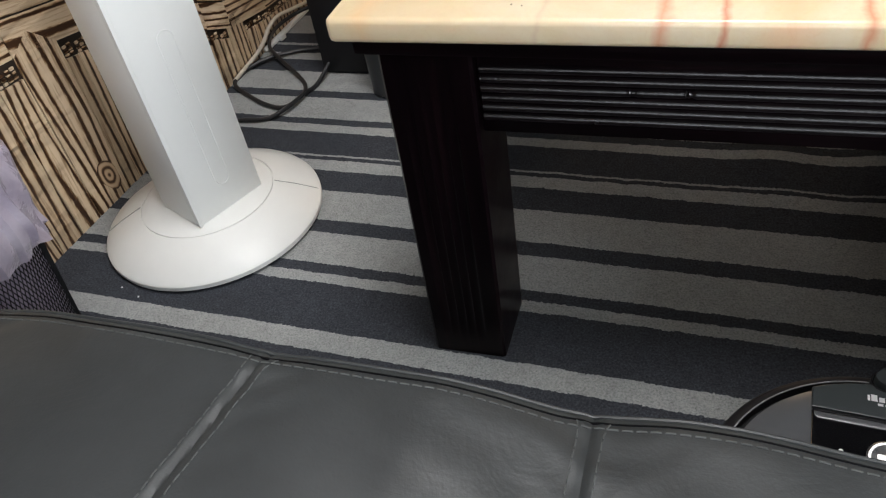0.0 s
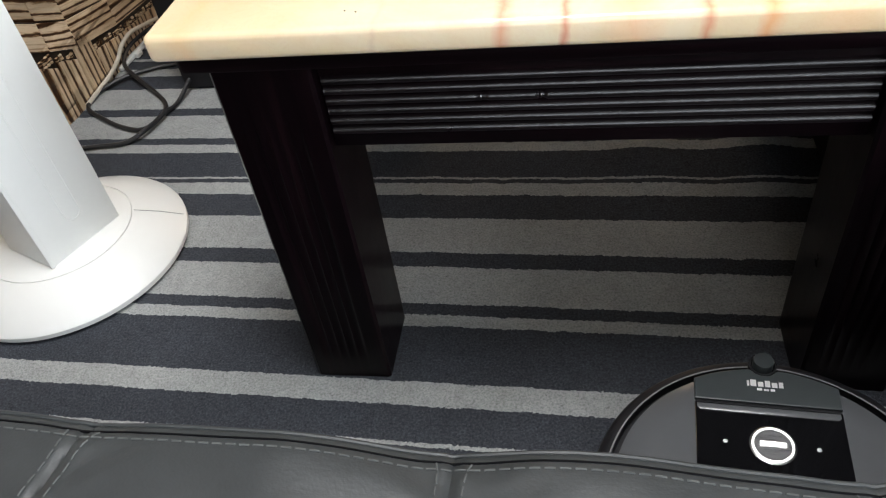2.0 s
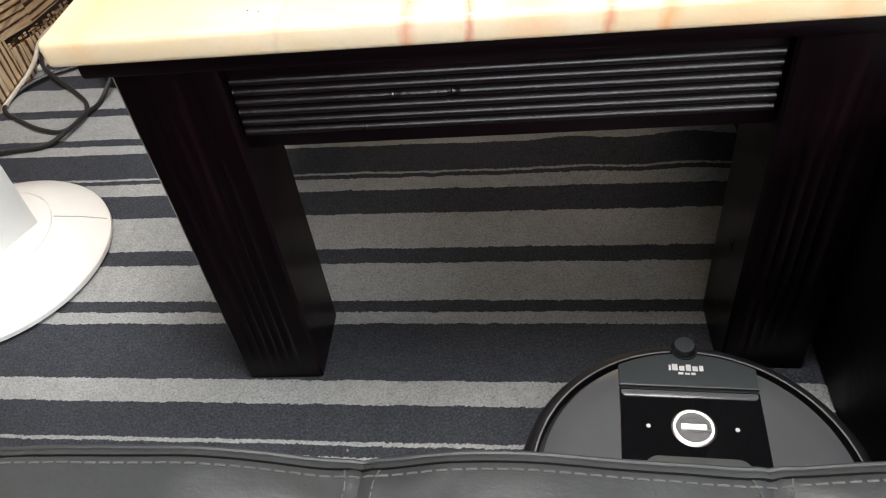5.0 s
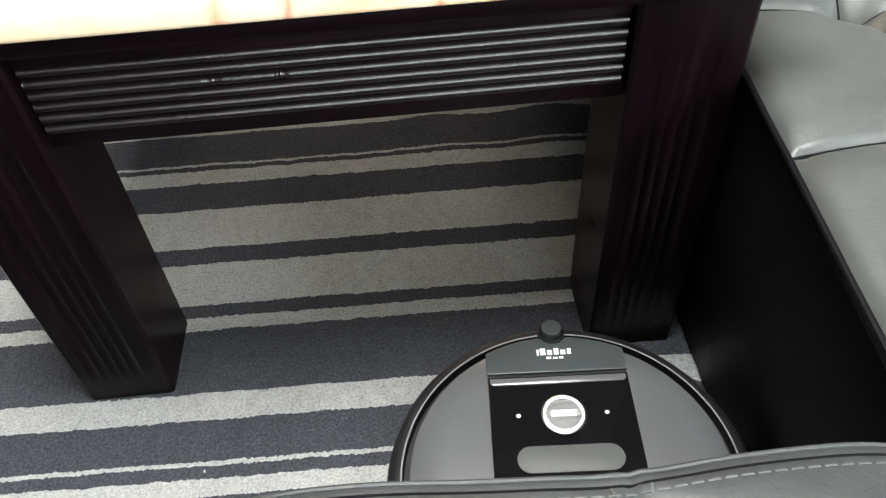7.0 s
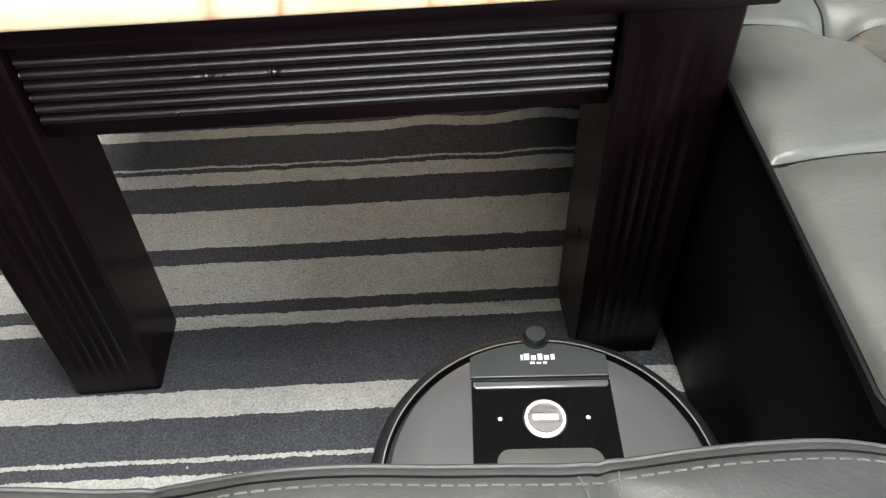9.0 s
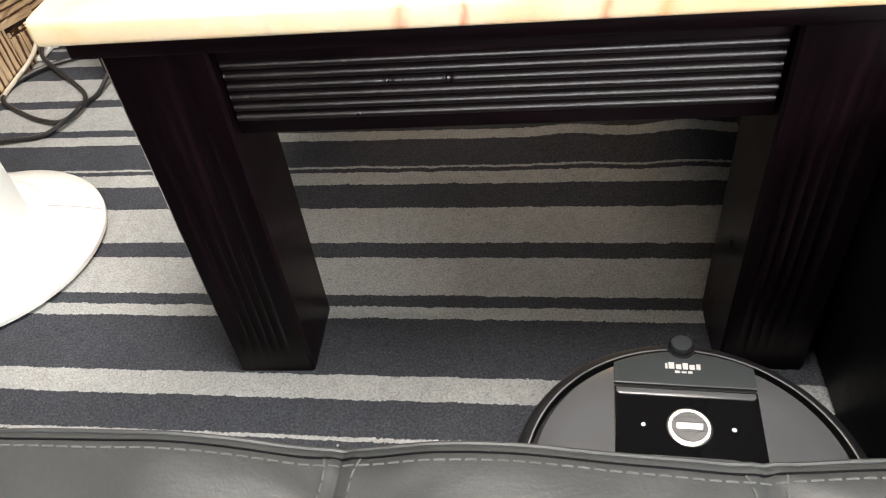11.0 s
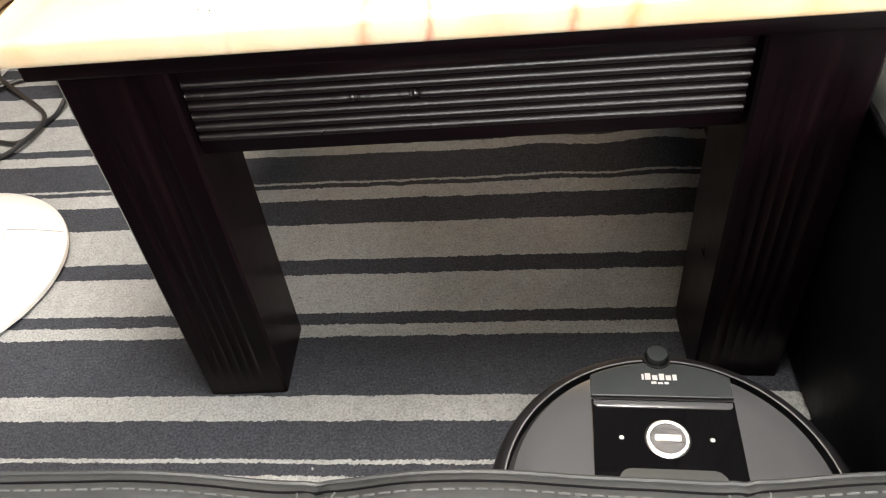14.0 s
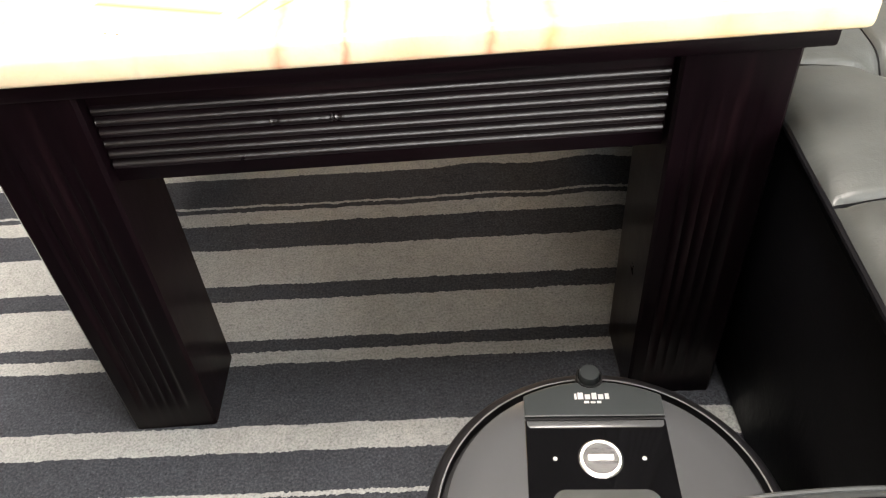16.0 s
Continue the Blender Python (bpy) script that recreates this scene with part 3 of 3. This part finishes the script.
cable("white_cable", [(-0.668, 0.66, 0.006), (-0.664, 0.72, 0.012), (-0.659, 0.76, 0.018), (-0.657, 0.80, 0.028), (-0.655, 0.835, 0.046), (-0.652, 0.88, 0.052), (-0.649, 0.94, 0.040), (-0.644, 1.03, 0.022), (-0.636, 1.15, 0.012)], 0.0045, CABLE_WHITE,
      "thick ivory cable rising along the wall")
clip_bm = box(-0.006, 0.006, -0.011, 0.011, 0.0, 0.013, 0.003)
clip_ob = link("cable_clip", clip_bm, WHITE)
clip_ob.matrix_world = pose(-0.645, 0.862, 0.002, 0, 0, -6)
tagged(clip_ob, "small white plastic clip on the carpet beside the wall", "cable clip")


def build_tower():
    t = thing("black_cabinet", pose(-0.385, 0.80, 0.001), "plain black box cabinet standing on the carpet behind the table", "cabinet")
    part("body", box(-0.085, 0.10, -0.09, 0.25, 0.004, 0.62, 0.006), BLACK, t)
    part("plinth", box(-0.075, 0.09, -0.08, 0.24, 0.0, 0.005), BLACK, t)
    b = thing("round_bin", pose(-0.288, 0.662, 0.002), "small slate-grey round plastic bin on the carpet", "bin")
    part("body", lathe([(0, 0), (0.042, 0), (0.046, 0.003), (0.050, 0.15), (0.048, 0.15), (0.044, 0.006), (0, 0.006)], 40), SLATE, b)
    part("rim", lathe([(0.0502, 0.150), (0.0525, 0.152), (0.0525, 0.157), (0.0495, 0.158), (0.0485, 0.151)], 40), SLATE, b)


build_tower()


def build_basket():
    """A mesh waste basket with a lilac bag hanging over its rim."""
    r0, r1, h = 0.074, 0.096, 0.27
    b = thing("waste_basket", pose(-0.615, -0.092, 0.002), "black mesh waste basket lined with a lilac plastic bag", "basket")
    part("bottom", lathe([(0, 0), (r0, 0), (r0 + 0.002, 0.006), (0, 0.006)], 32), BLACK, b)
    bm = bmesh.new()
    n = 96
    for i in range(n):
        for s in (1, -1):
            pts = []
            for j in range(9):
                f = j / 8
                a = 2 * math.pi * i / n + s * f * 0.9
                r = r0 + (r1 - r0) * f
                pts.append(Vector((r * math.cos(a), r * math.sin(a), 0.004 + h * f)))
            tube(pts, 0.0008, 3, bm)
    tagged(part("wire_mesh", bm, BLACK, b, "fine black wire mesh"), kind="stuff")
    part("rim", lathe([(r1 - 0.003, h), (r1 + 0.003, h), (r1 + 0.004, h + 0.004), (r1, h + 0.007), (r1 - 0.003, h + 0.003)], 48), BLACK, b)

    def bag(u, v):
        a = 2 * math.pi * u
        if v < 0.55:
            f = v / 0.55
            r, z = r0 - 0.004 + (r1 - r0 - 0.004) * f, 0.01 + (h + 0.03 - 0.01) * f
        elif v < 0.65:
            f = (v - 0.55) / 0.1
            r, z = r1 - 0.008 + 0.022 * f, h + 0.03 + 0.012 * math.sin(f * math.pi)
        else:
            f = (v - 0.65) / 0.35
            r, z = r1 + 0.012 - 0.004 * f, h + 0.03 - 0.118 * f
        wob = 0.0 if v < 0.05 else 0.007 * noise.noise((math.cos(a) * 5, math.sin(a) * 5, v * 5)) + 0.004 * noise.noise((math.cos(a) * 14, math.sin(a) * 14, v * 3))
        r = r + wob * (2.2 if v > 0.6 else 0.5)
        z = z + (0.02 * noise.noise((math.cos(a) * 3, math.sin(a) * 3, 5)) if v > 0.95 else 0)
        return max(-0.099, r * math.cos(a)), r * math.sin(a), z
    bag_ob = link("plastic_bag", grid_mesh(bag, 90, 40), FILM)
    bag_ob.matrix_world = pose(-0.615, -0.092, 0.002)
    tagged(bag_ob, "crumpled lilac plastic bag hanging in a waste basket", "bag")


build_basket()


# ---- sofa that the camera looks over ----
SEAMS = (-0.45, -0.215, 0.034, 0.262, 0.490, 0.72, 0.955, 1.19)
EDGE_Y = -0.331
EDGE_LINE = ((-0.7, 0.404), (-0.1, 0.404), (0.0, 0.400), (0.15, 0.392), (0.25, 0.379), (0.35, 0.380), (0.45, 0.373), (0.7, 0.371), (1.4, 0.371))


def edge_z(x):
    """The height of the seat's front edge, a little lower at every seam."""
    z = EDGE_LINE[-1][1]
    for (a, za), (b, zb) in zip(EDGE_LINE, EDGE_LINE[1:]):
        if a <= x <= b:
            f = (x - a) / (b - a)
            z = za + (zb - za) * f * f * (3 - 2 * f)
            break
    return z - 0.0030 * max(bell(x - k, 0.040) for k in SEAMS)


def seam_x(k, y):
    return k + (0.13 if k < 0.1 else 0.02) * (y - EDGE_Y)


def sofa_top(x, s):
    """The seat's surface: s runs from the front's foot, over the rounded edge and back along the top."""
    top = edge_z(x)
    if s < 0.30:
        y, z = EDGE_Y + 0.004, 0.16 + (top - 0.018 - 0.16) * s / 0.30
    elif s < 0.36:
        a = (s - 0.30) / 0.06 * math.pi / 2
        y, z = EDGE_Y + 0.004 - 0.011 * (1 - math.cos(a)), top - 0.018 + 0.014 * math.sin(a)
    else:
        f = (s - 0.36) / 0.64
        y = EDGE_Y - 0.007 - 0.68 * f ** 1.6
        z = top - 0.004 + 0.007 * (1 - math.exp(-f * 6)) + 0.01 * f
    near = max(bell(x - seam_x(k, y), 0.0028) for k in SEAMS)
    lips = max(bell(abs(x - seam_x(k, y)) - 0.0065, 0.0045) for k in SEAMS)
    wide = max(bell(x - seam_x(k, y), 0.045) for k in SEAMS)
    if s >= 0.30:
        z += -0.0020 * near + 0.0004 * lips - 0.0012 * wide
        z += 0.0040 * noise.noise((x * 5, y * 7, 1)) + 0.0009 * noise.noise((x * 18 + y * 14, y * 11, 2)) + 0.0016 * noise.noise((x * 9 + y * 26, y * 4 - x * 2, 5))
        z += 0.0006 * math.sin(y * 200 + 3 * math.sin(x * 50)) * wide * bell(y - EDGE_Y, 0.12)
    y += -0.002 * wide + 0.003 * noise.noise((x * 5, 0, 4)) - 0.012 / (1 + math.exp(-(x - 0.64) / 0.012))
    return x, y, z


def build_front_sofa():
    sofa = thing("sofa", pose(0, 0, 0), "grey leather sofa seat, shade put in its colour, with double-stitched seams", "sofa")
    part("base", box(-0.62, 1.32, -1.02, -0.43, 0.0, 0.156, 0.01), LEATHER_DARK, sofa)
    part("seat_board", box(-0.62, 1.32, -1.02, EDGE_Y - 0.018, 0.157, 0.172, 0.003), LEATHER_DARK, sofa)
    part("seat_cushion", grid_mesh(lambda u, v: sofa_top(-0.62 + 1.94 * u, v), 700, 150), LEATHER_SHADED, sofa)

    def top_at(x, y):
        f = max(0.0, (EDGE_Y - 0.007 - y) / 0.68) ** (1 / 1.6)
        return Vector(sofa_top(x, 0.36 + 0.64 * f)) + Vector((0, 0, 0.0003))
    for k in SEAMS:
        for off in (-0.0078, 0.0078):
            line = []
            for i in range(60):
                y = EDGE_Y - 0.008 - 0.28 * i / 59
                flare = 0.004 * bell(y - EDGE_Y, 0.012) * (1 if off > 0 else -1)
                line.append(top_at(seam_x(k, y) + off + flare, y))
            tagged(part("stitching", stitches(line), THREAD, sofa, "grey double stitching"), kind="stuff")
    # rolled welt along the front edge with its row of stitches
    def welt(s, lift):
        return [Vector(sofa_top(-0.61 + 1.92 * i / 300, s)) + Vector(lift) for i in range(301)]
    part("welt", tube(welt(0.335, (0, 0.0004, 0.0)), 0.0018, 8), LEATHER_SHADED, sofa, "rolled leather welt")
    part("edge_seam", tube(welt(0.362, (0, 0, 0.0)), 0.0010, 6), LEATHER_DARK, sofa, "dark seam line")
    tagged(part("stitching", stitches(welt(0.392, (0, 0, 0.0002))), THREAD, sofa, "grey edge stitching"), kind="stuff")


build_front_sofa()


# ---- tufted sofa at the side ----
SX, SZ = 0.676, 0.372
TUFTS = [(0.800, 0.080), (0.786, 0.30), (0.786, 0.55), (1.02, 0.054), (1.02, 0.30), (1.02, 0.55)]
CREASES = [((0.800, 0.080), (0.655, 0.093)), ((0.800, 0.080), (1.02, 0.054)), ((0.800, 0.080), (0.83, -0.125)), ((0.800, 0.080), (0.80, 0.30)),
           ((0.786, 0.30), (0.655, 0.32)), ((0.786, 0.30), (1.02, 0.30)), ((0.786, 0.30), (0.786, 0.55)), ((1.02, 0.054), (1.02, 0.55)), ((1.02, 0.054), (1.0, -0.125))]
CROSS = -0.105


def seg_dist(x, y, a, b):
    dx, dy = b[0] - a[0], b[1] - a[1]
    t = max(0, min(1, ((x - a[0]) * dx + (y - a[1]) * dy) / (dx * dx + dy * dy)))
    return math.hypot(x - a[0] - dx * t, y - a[1] - dy * t)


def build_side_sofa():
    sofa = thing("tufted_sofa", pose(0, 0, 0), "grey leather sofa seat with button tufts on a black base", "sofa")
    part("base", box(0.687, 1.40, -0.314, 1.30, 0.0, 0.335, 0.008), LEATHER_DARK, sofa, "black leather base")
    X1, Y0, Y1, RC = 1.42, -0.333, 1.32, 0.03

    def outline(x, y):
        """Distance inwards from the cushion's edge."""
        left = SX + 0.06 * min(0, y) * 1.1
        ex, ey = x - left, y - Y0
        if ex < RC and ey < RC:
            return RC - math.hypot(RC - ex, RC - ey)
        return min(ex, ey)

    def at(u, v):
        y = Y0 + (Y1 - Y0) * (v ** 1.25)
        left = SX + 0.066 * min(0, y)
        x = left + (X1 - left) * (u ** 1.3)
        d = max(0.0, outline(x, y))
        if outline(x, y) < 0:
            k = RC / max(1e-6, math.hypot(RC - (x - left), RC - (y - Y0)))
            x = left + RC - (RC - (x - left)) * k
            y = Y0 + RC - (RC - (y - Y0)) * k
        z = SZ - 0.012 + 0.012 * (1 - math.exp(-d / 0.008)) + 0.007 * (1 - math.exp(-d / 0.05))
        cy = CROSS - 0.10 * max(0, x - SX - 0.05) ** 1.2
        z -= min(1.0, d / 0.01) * (0.006 * bell(y - cy, 0.0035) + 0.004 * bell(y - cy, 0.02))
        for tx, ty in TUFTS:
            r = math.hypot(x - tx, y - ty)
            z -= 0.013 * bell(r, 0.020) + 0.006 * bell(r, 0.07)
        for a, b in CREASES:
            q = seg_dist(x, y, a, b)
            if q < 0.06:
                z -= 0.005 * bell(q, 0.0035) + 0.004 * bell(q, 0.022)
        z += 0.0025 * noise.noise((x * 8, y * 8, 7)) + 0.0005 * noise.noise((x * 25, y * 18, 9))
        return x, y, z
    part("seat_cushion", grid_mesh(at, 300, 520), LEATHER, sofa)
    # boxed side of the cushion and the piping along its edge
    ring = [Vector((SX, 1.30, SZ - 0.012)), Vector((SX, 0.0, SZ - 0.012))]
    for i in range(1, 12):
        y = -0.305 * i / 11
        ring.append(Vector((SX + 0.066 * y, y, SZ - 0.012)))
    c = Vector((SX + 0.066 * -0.302 + RC, Y0 + RC, SZ - 0.012))
    for i in range(1, 9):
        a = math.pi + math.pi / 2 * i / 8
        ring.append(c + Vector((RC * math.cos(a), RC * math.sin(a), 0)))
    ring.append(Vector((1.40, Y0, SZ - 0.012)))
    part("piping", tube(ring, 0.0028, 8), LEATHER_DARK, sofa, "dark piping")
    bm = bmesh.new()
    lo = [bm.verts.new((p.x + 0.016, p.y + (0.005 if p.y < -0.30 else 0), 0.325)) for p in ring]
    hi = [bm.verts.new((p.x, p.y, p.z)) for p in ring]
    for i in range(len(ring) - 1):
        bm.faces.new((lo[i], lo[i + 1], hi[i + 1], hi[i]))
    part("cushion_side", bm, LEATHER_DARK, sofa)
    def line_on(a, b, bow=0.0):
        pts = []
        for i in range(41):
            f = i / 40
            x, y = a[0] + (b[0] - a[0]) * f, a[1] + (b[1] - a[1]) * f
            if bow:
                y = CROSS - bow * max(0, x - SX - 0.05) ** 1.2
            left = SX + 0.066 * min(0, y)
            u = max(0.0, (x - left) / (X1 - left)) ** (1 / 1.3)
            v = ((y - Y0) / (Y1 - Y0)) ** (1 / 1.25)
            pts.append(Vector(at(u, v)) + Vector((0, 0, 0.0004)))
        return pts
    part("seam", tube(line_on((SX - 0.006, CROSS), (1.38, CROSS), 0.10), 0.0015, 6), LEATHER_DARK, sofa, "dark cross seam")
    # near-black tubes draw the shade lying in the creases
    for a, b in CREASES:
        part("crease", tube(line_on(a, (max(b[0], SX + 0.004), b[1])), 0.0010, 6), LEATHER_DARK, sofa, "crease shade drawn as a dark line")
    for tx, ty in TUFTS:
        bm = lathe([(0, 0.004), (0.004, 0.0035), (0.007, 0.0015), (0.008, -0.002), (0, -0.003)], 20)
        part("tuft_button", bm, LEATHER, sofa).location = (tx, ty, at_z(at, tx, ty))


def at_z(fn, x, y):
    """The height of a sheet near a place, by a coarse search."""
    best = min(((fn(i / 90, j / 120)) for i in range(91) for j in range(121)), key=lambda p: (p[0] - x) ** 2 + (p[1] - y) ** 2)
    return best[2] + 0.001


build_side_sofa()


# ---- robot vacuum ----
def build_robot():
    r = thing("robot_vacuum", pose(0.508, -0.193, 0.003, 0, 0, -4), "round black robot vacuum with a silver button, on the carpet", "robot vacuum")
    part("body", lathe([(0, 0.012), (0.150, 0.012), (0.163, 0.018), (0.168, 0.028), (0.1690, 0.06), (0.1685, 0.068), (0.1660, 0.0775), (0.1620, 0.0830), (0.1570, 0.0850), (0.1535, 0.0852), (0.1528, 0.073), (0, 0.073)], 120), BLACK, r)
    part("rim", lathe([(0.1528, 0.0850), (0.1543, 0.0851), (0.1545, 0.0857), (0.1540, 0.0863), (0.1531, 0.0863), (0.1526, 0.0857), (0.1528, 0.0850)], 120), RIM, r, "thin glossy rim")
    part("top_cover", lathe([(0.1455, 0.0735), (0.1455, 0.0856), (0.1435, 0.0872), (0.120, 0.0888), (0.0, 0.0900)], 120), CHARCOAL, r, "satin charcoal cover")
    # face plate with a rounded end
    hw = 0.069
    pts = [(-hw, 0.100), (-hw, -0.018)]
    for i in range(1, 24):
        a = math.pi + math.pi * i / 24
        pts.append((hw * math.cos(a), -0.018 + 0.062 * math.sin(a)))
    pts += [(hw, -0.018), (hw, 0.100)]
    part("face_plate", prism(pts, 0.086, 0.0912, 0.0008), GLOSS, r, "gloss black face plate")
    # hinge gap, ledge and raised cover in front of the plate, with a cut-out for the post
    part("hinge_gap", box(-hw + 0.001, hw - 0.001, 0.0985, 0.1060, 0.086, 0.0900), BLACK, r)
    part("ledge", prism([(-hw + 0.002, 0.0985), (-hw + 0.002, 0.0935), (-hw + 0.005, 0.0905), (hw - 0.005, 0.0905), (hw - 0.002, 0.0935), (hw - 0.002, 0.0985)], 0.0905, 0.0922, 0.0008), CHARCOAL, r, "grey ledge")
    arc = [(-hw, 0.1030), (hw, 0.1030)]
    rr = 0.1455
    for i in range(33):
        x = hw - 2 * hw * i / 32
        y = math.sqrt(rr ** 2 - x * x)
        if abs(x) < 0.0145:
            y = min(y, 0.1525 - math.sqrt(0.0150 ** 2 - x * x))
        arc.append((x, y))
    front_bm = prism(arc, 0.086, 0.0930, 0.0010)
    bmesh.ops.triangulate(front_bm, faces=[f for f in front_bm.faces if len(f.verts) > 4])
    front = part("front_cover", front_bm, COVER_GREY, r, "raised slate front cover", False)
    # plain white marks where the maker's name stands
    for x, y, w, h in ((-0.0165, 0.1265, 0.0022, 0.0068), (-0.0115, 0.1272, 0.0056, 0.0080), (-0.0045, 0.1260, 0.0052, 0.0058), (0.0022, 0.1270, 0.0050, 0.0078), (0.0088, 0.1260, 0.0052, 0.0058), (0.0150, 0.1266, 0.0040, 0.0068),
                       (-0.0060, 0.1196, 0.0050, 0.0028), (0.0005, 0.1193, 0.0048, 0.0022), (0.0065, 0.1195, 0.0042, 0.0026)):
        part("mark", box(x - w / 2, x + w / 2, y - h / 2, y + h / 2, 0.0929, 0.0934), INK, front, "white printed bar", False)
    socket = part("post_socket", lathe([(0.0140, 0.080), (0.0140, 0.0915), (0.0120, 0.0915), (0.0112, 0.086)], 32), BLACK, r, "dark socket round the post")
    socket.location = (0, 0.1530, 0)
    knob = part("sensor_post", lathe([(0.0102, 0.080), (0.0106, 0.0970), (0.0098, 0.0990), (0.0, 0.0996)], 32), COVER_GREY, r, "round grey sensor post")
    knob.location = (0, 0.1530, 0)
    btn = part("button", lathe([(0.0170, 0.0905), (0.0170, 0.0924), (0.0150, 0.0922), (0.0, 0.0936)], 48), STEEL, r, "round brushed steel button")
    btn.location = (0.001, 0.056, 0)
    part("light_ring", lathe([(0.0172, 0.0905), (0.0172, 0.0926), (0.0180, 0.0930), (0.0192, 0.0926), (0.0195, 0.0905)], 48), BUTTON_LIGHT, btn, "glowing white ring")
    part("collar", lathe([(0.0196, 0.0905), (0.0196, 0.0924), (0.0212, 0.0918), (0.0216, 0.0905)], 48), STEEL, btn)
    part("button_lamp", box(-0.0118, 0.0118, -0.0026, 0.0026, 0.0930, 0.0941, 0.0004), BUTTON_LIGHT, btn, "lit white bar")
    for x in (-0.042, 0.042):
        part("icon", lathe([(0.0024, 0.0910), (0.0021, 0.0916), (0, 0.0916)], 12), INK, r, "small white icon").location = (x, 0.056, 0)
    pill = [(0.036 * math.copysign(1, math.cos(a)) + 0.013 * math.cos(a), 0.0135 * math.sin(a)) for a in (2 * math.pi * (i + 0.5) / 28 for i in range(28))]
    handle = part("handle", prism(pill, 0.0905, 0.0920, 0.0006), HANDLE_GREY, r, "grey oval carrying handle")
    handle.location = (0.002, 0.010, 0)
    for a in (200, 340):
        bm = box(0.1660, 0.1697, -0.0012, 0.0012, 0.02, 0.076)
        part("bumper_gap", bm, GLOSS, r).matrix_local = Matrix.Rotation(radians(a), 4, "Z")
    for x in (-0.11, 0.11):
        w = part("wheel", lathe([(0, -0.01), (0.030, -0.01), (0.033, -0.006), (0.033, 0.006), (0.030, 0.01), (0, 0.01)], 32), BLACK, r, "rubber drive wheel")
        w.matrix_local = Matrix.Translation((x, 0, 0.033)) @ Matrix.Rotation(radians(90), 4, "Y")


build_robot()


# ---- small things ----
def knot_material():
    k = Mat("printed_knot", (0.4, 0.28, 0.17), 0.42, 0, 0.4)
    wave = k.node("ShaderNodeTexWave", Scale=30.0, Distortion=3.0, Detail=3.0)
    wave.wave_type, wave.rings_direction = "RINGS", "Z"
    k.link(k.coords((1, 0.62, 1)), wave.inputs["Vector"])
    k.color(k.ramp(wave.outputs["Fac"], [(0.0, (0.05, 0.025, 0.012)), (0.3, (0.2, 0.11, 0.06)), (0.55, (0.5, 0.34, 0.2)), (1.0, (0.62, 0.45, 0.29))]))
    return k.m


KNOT = knot_material()
for u, v in ((0.256, 0.050), (-0.42, 0.11)):
    pts = [(0.020 * math.cos(a) * (1 + 0.12 * math.sin(3 * a)), 0.034 * math.sin(a)) for a in (2 * math.pi * i / 20 for i in range(20))]
    ob = link("knot", prism(pts, 0.0005, 0.0018, 0.0006), KNOT, False)
    ob.parent = bpy.data.objects["wall_wood_print"]
    ob.matrix_basis = Matrix.Translation((u, v, 0)) @ Matrix.Rotation(0.3, 4, "Z")



def build_ceiling_lamp():
    lamp = thing("ceiling_light", pose(LAMP_X, LAMP_Y, CEIL), "square white ceiling light panel, switched on", "ceiling light")
    part("frame", box(-0.46, 0.46, -0.46, 0.46, -0.07, -0.001, 0.006), WHITE, lamp)
    part("diffuser", box(-0.43, 0.43, -0.43, 0.43, -0.078, -0.0705, 0.002), LAMP_GLOW, lamp)


build_ceiling_lamp()
rng = random.Random(4)
for x, y, z, mat, label in ((-0.541, 0.035, 0.0035, INK, "tiny pale crumb lying on the carpet"), (-0.50, 0.02, 0.0035, INK, "tiny pale crumb lying on the carpet"),
                            (0.144, -0.107, 0.0045, SEAMGREY, "tiny grey fluff lying on the carpet"), (0.142, 0.004, 0.4906, BLACK, "tiny dark crumb on the marble tabletop"),
                            (0.152, 0.001, 0.4906, BLACK, "tiny dark crumb on the marble tabletop")):
    bm = bmesh.new()
    bmesh.ops.create_icosphere(bm, subdivisions=1, radius=0.0008 if z > 0.1 else 0.0016)
    for v in bm.verts:
        v.co *= rng.uniform(0.7, 1.3)
    ob = link("crumb", bm, mat)
    ob.location = (x, y, z)
    tagged(ob, label, "crumb")
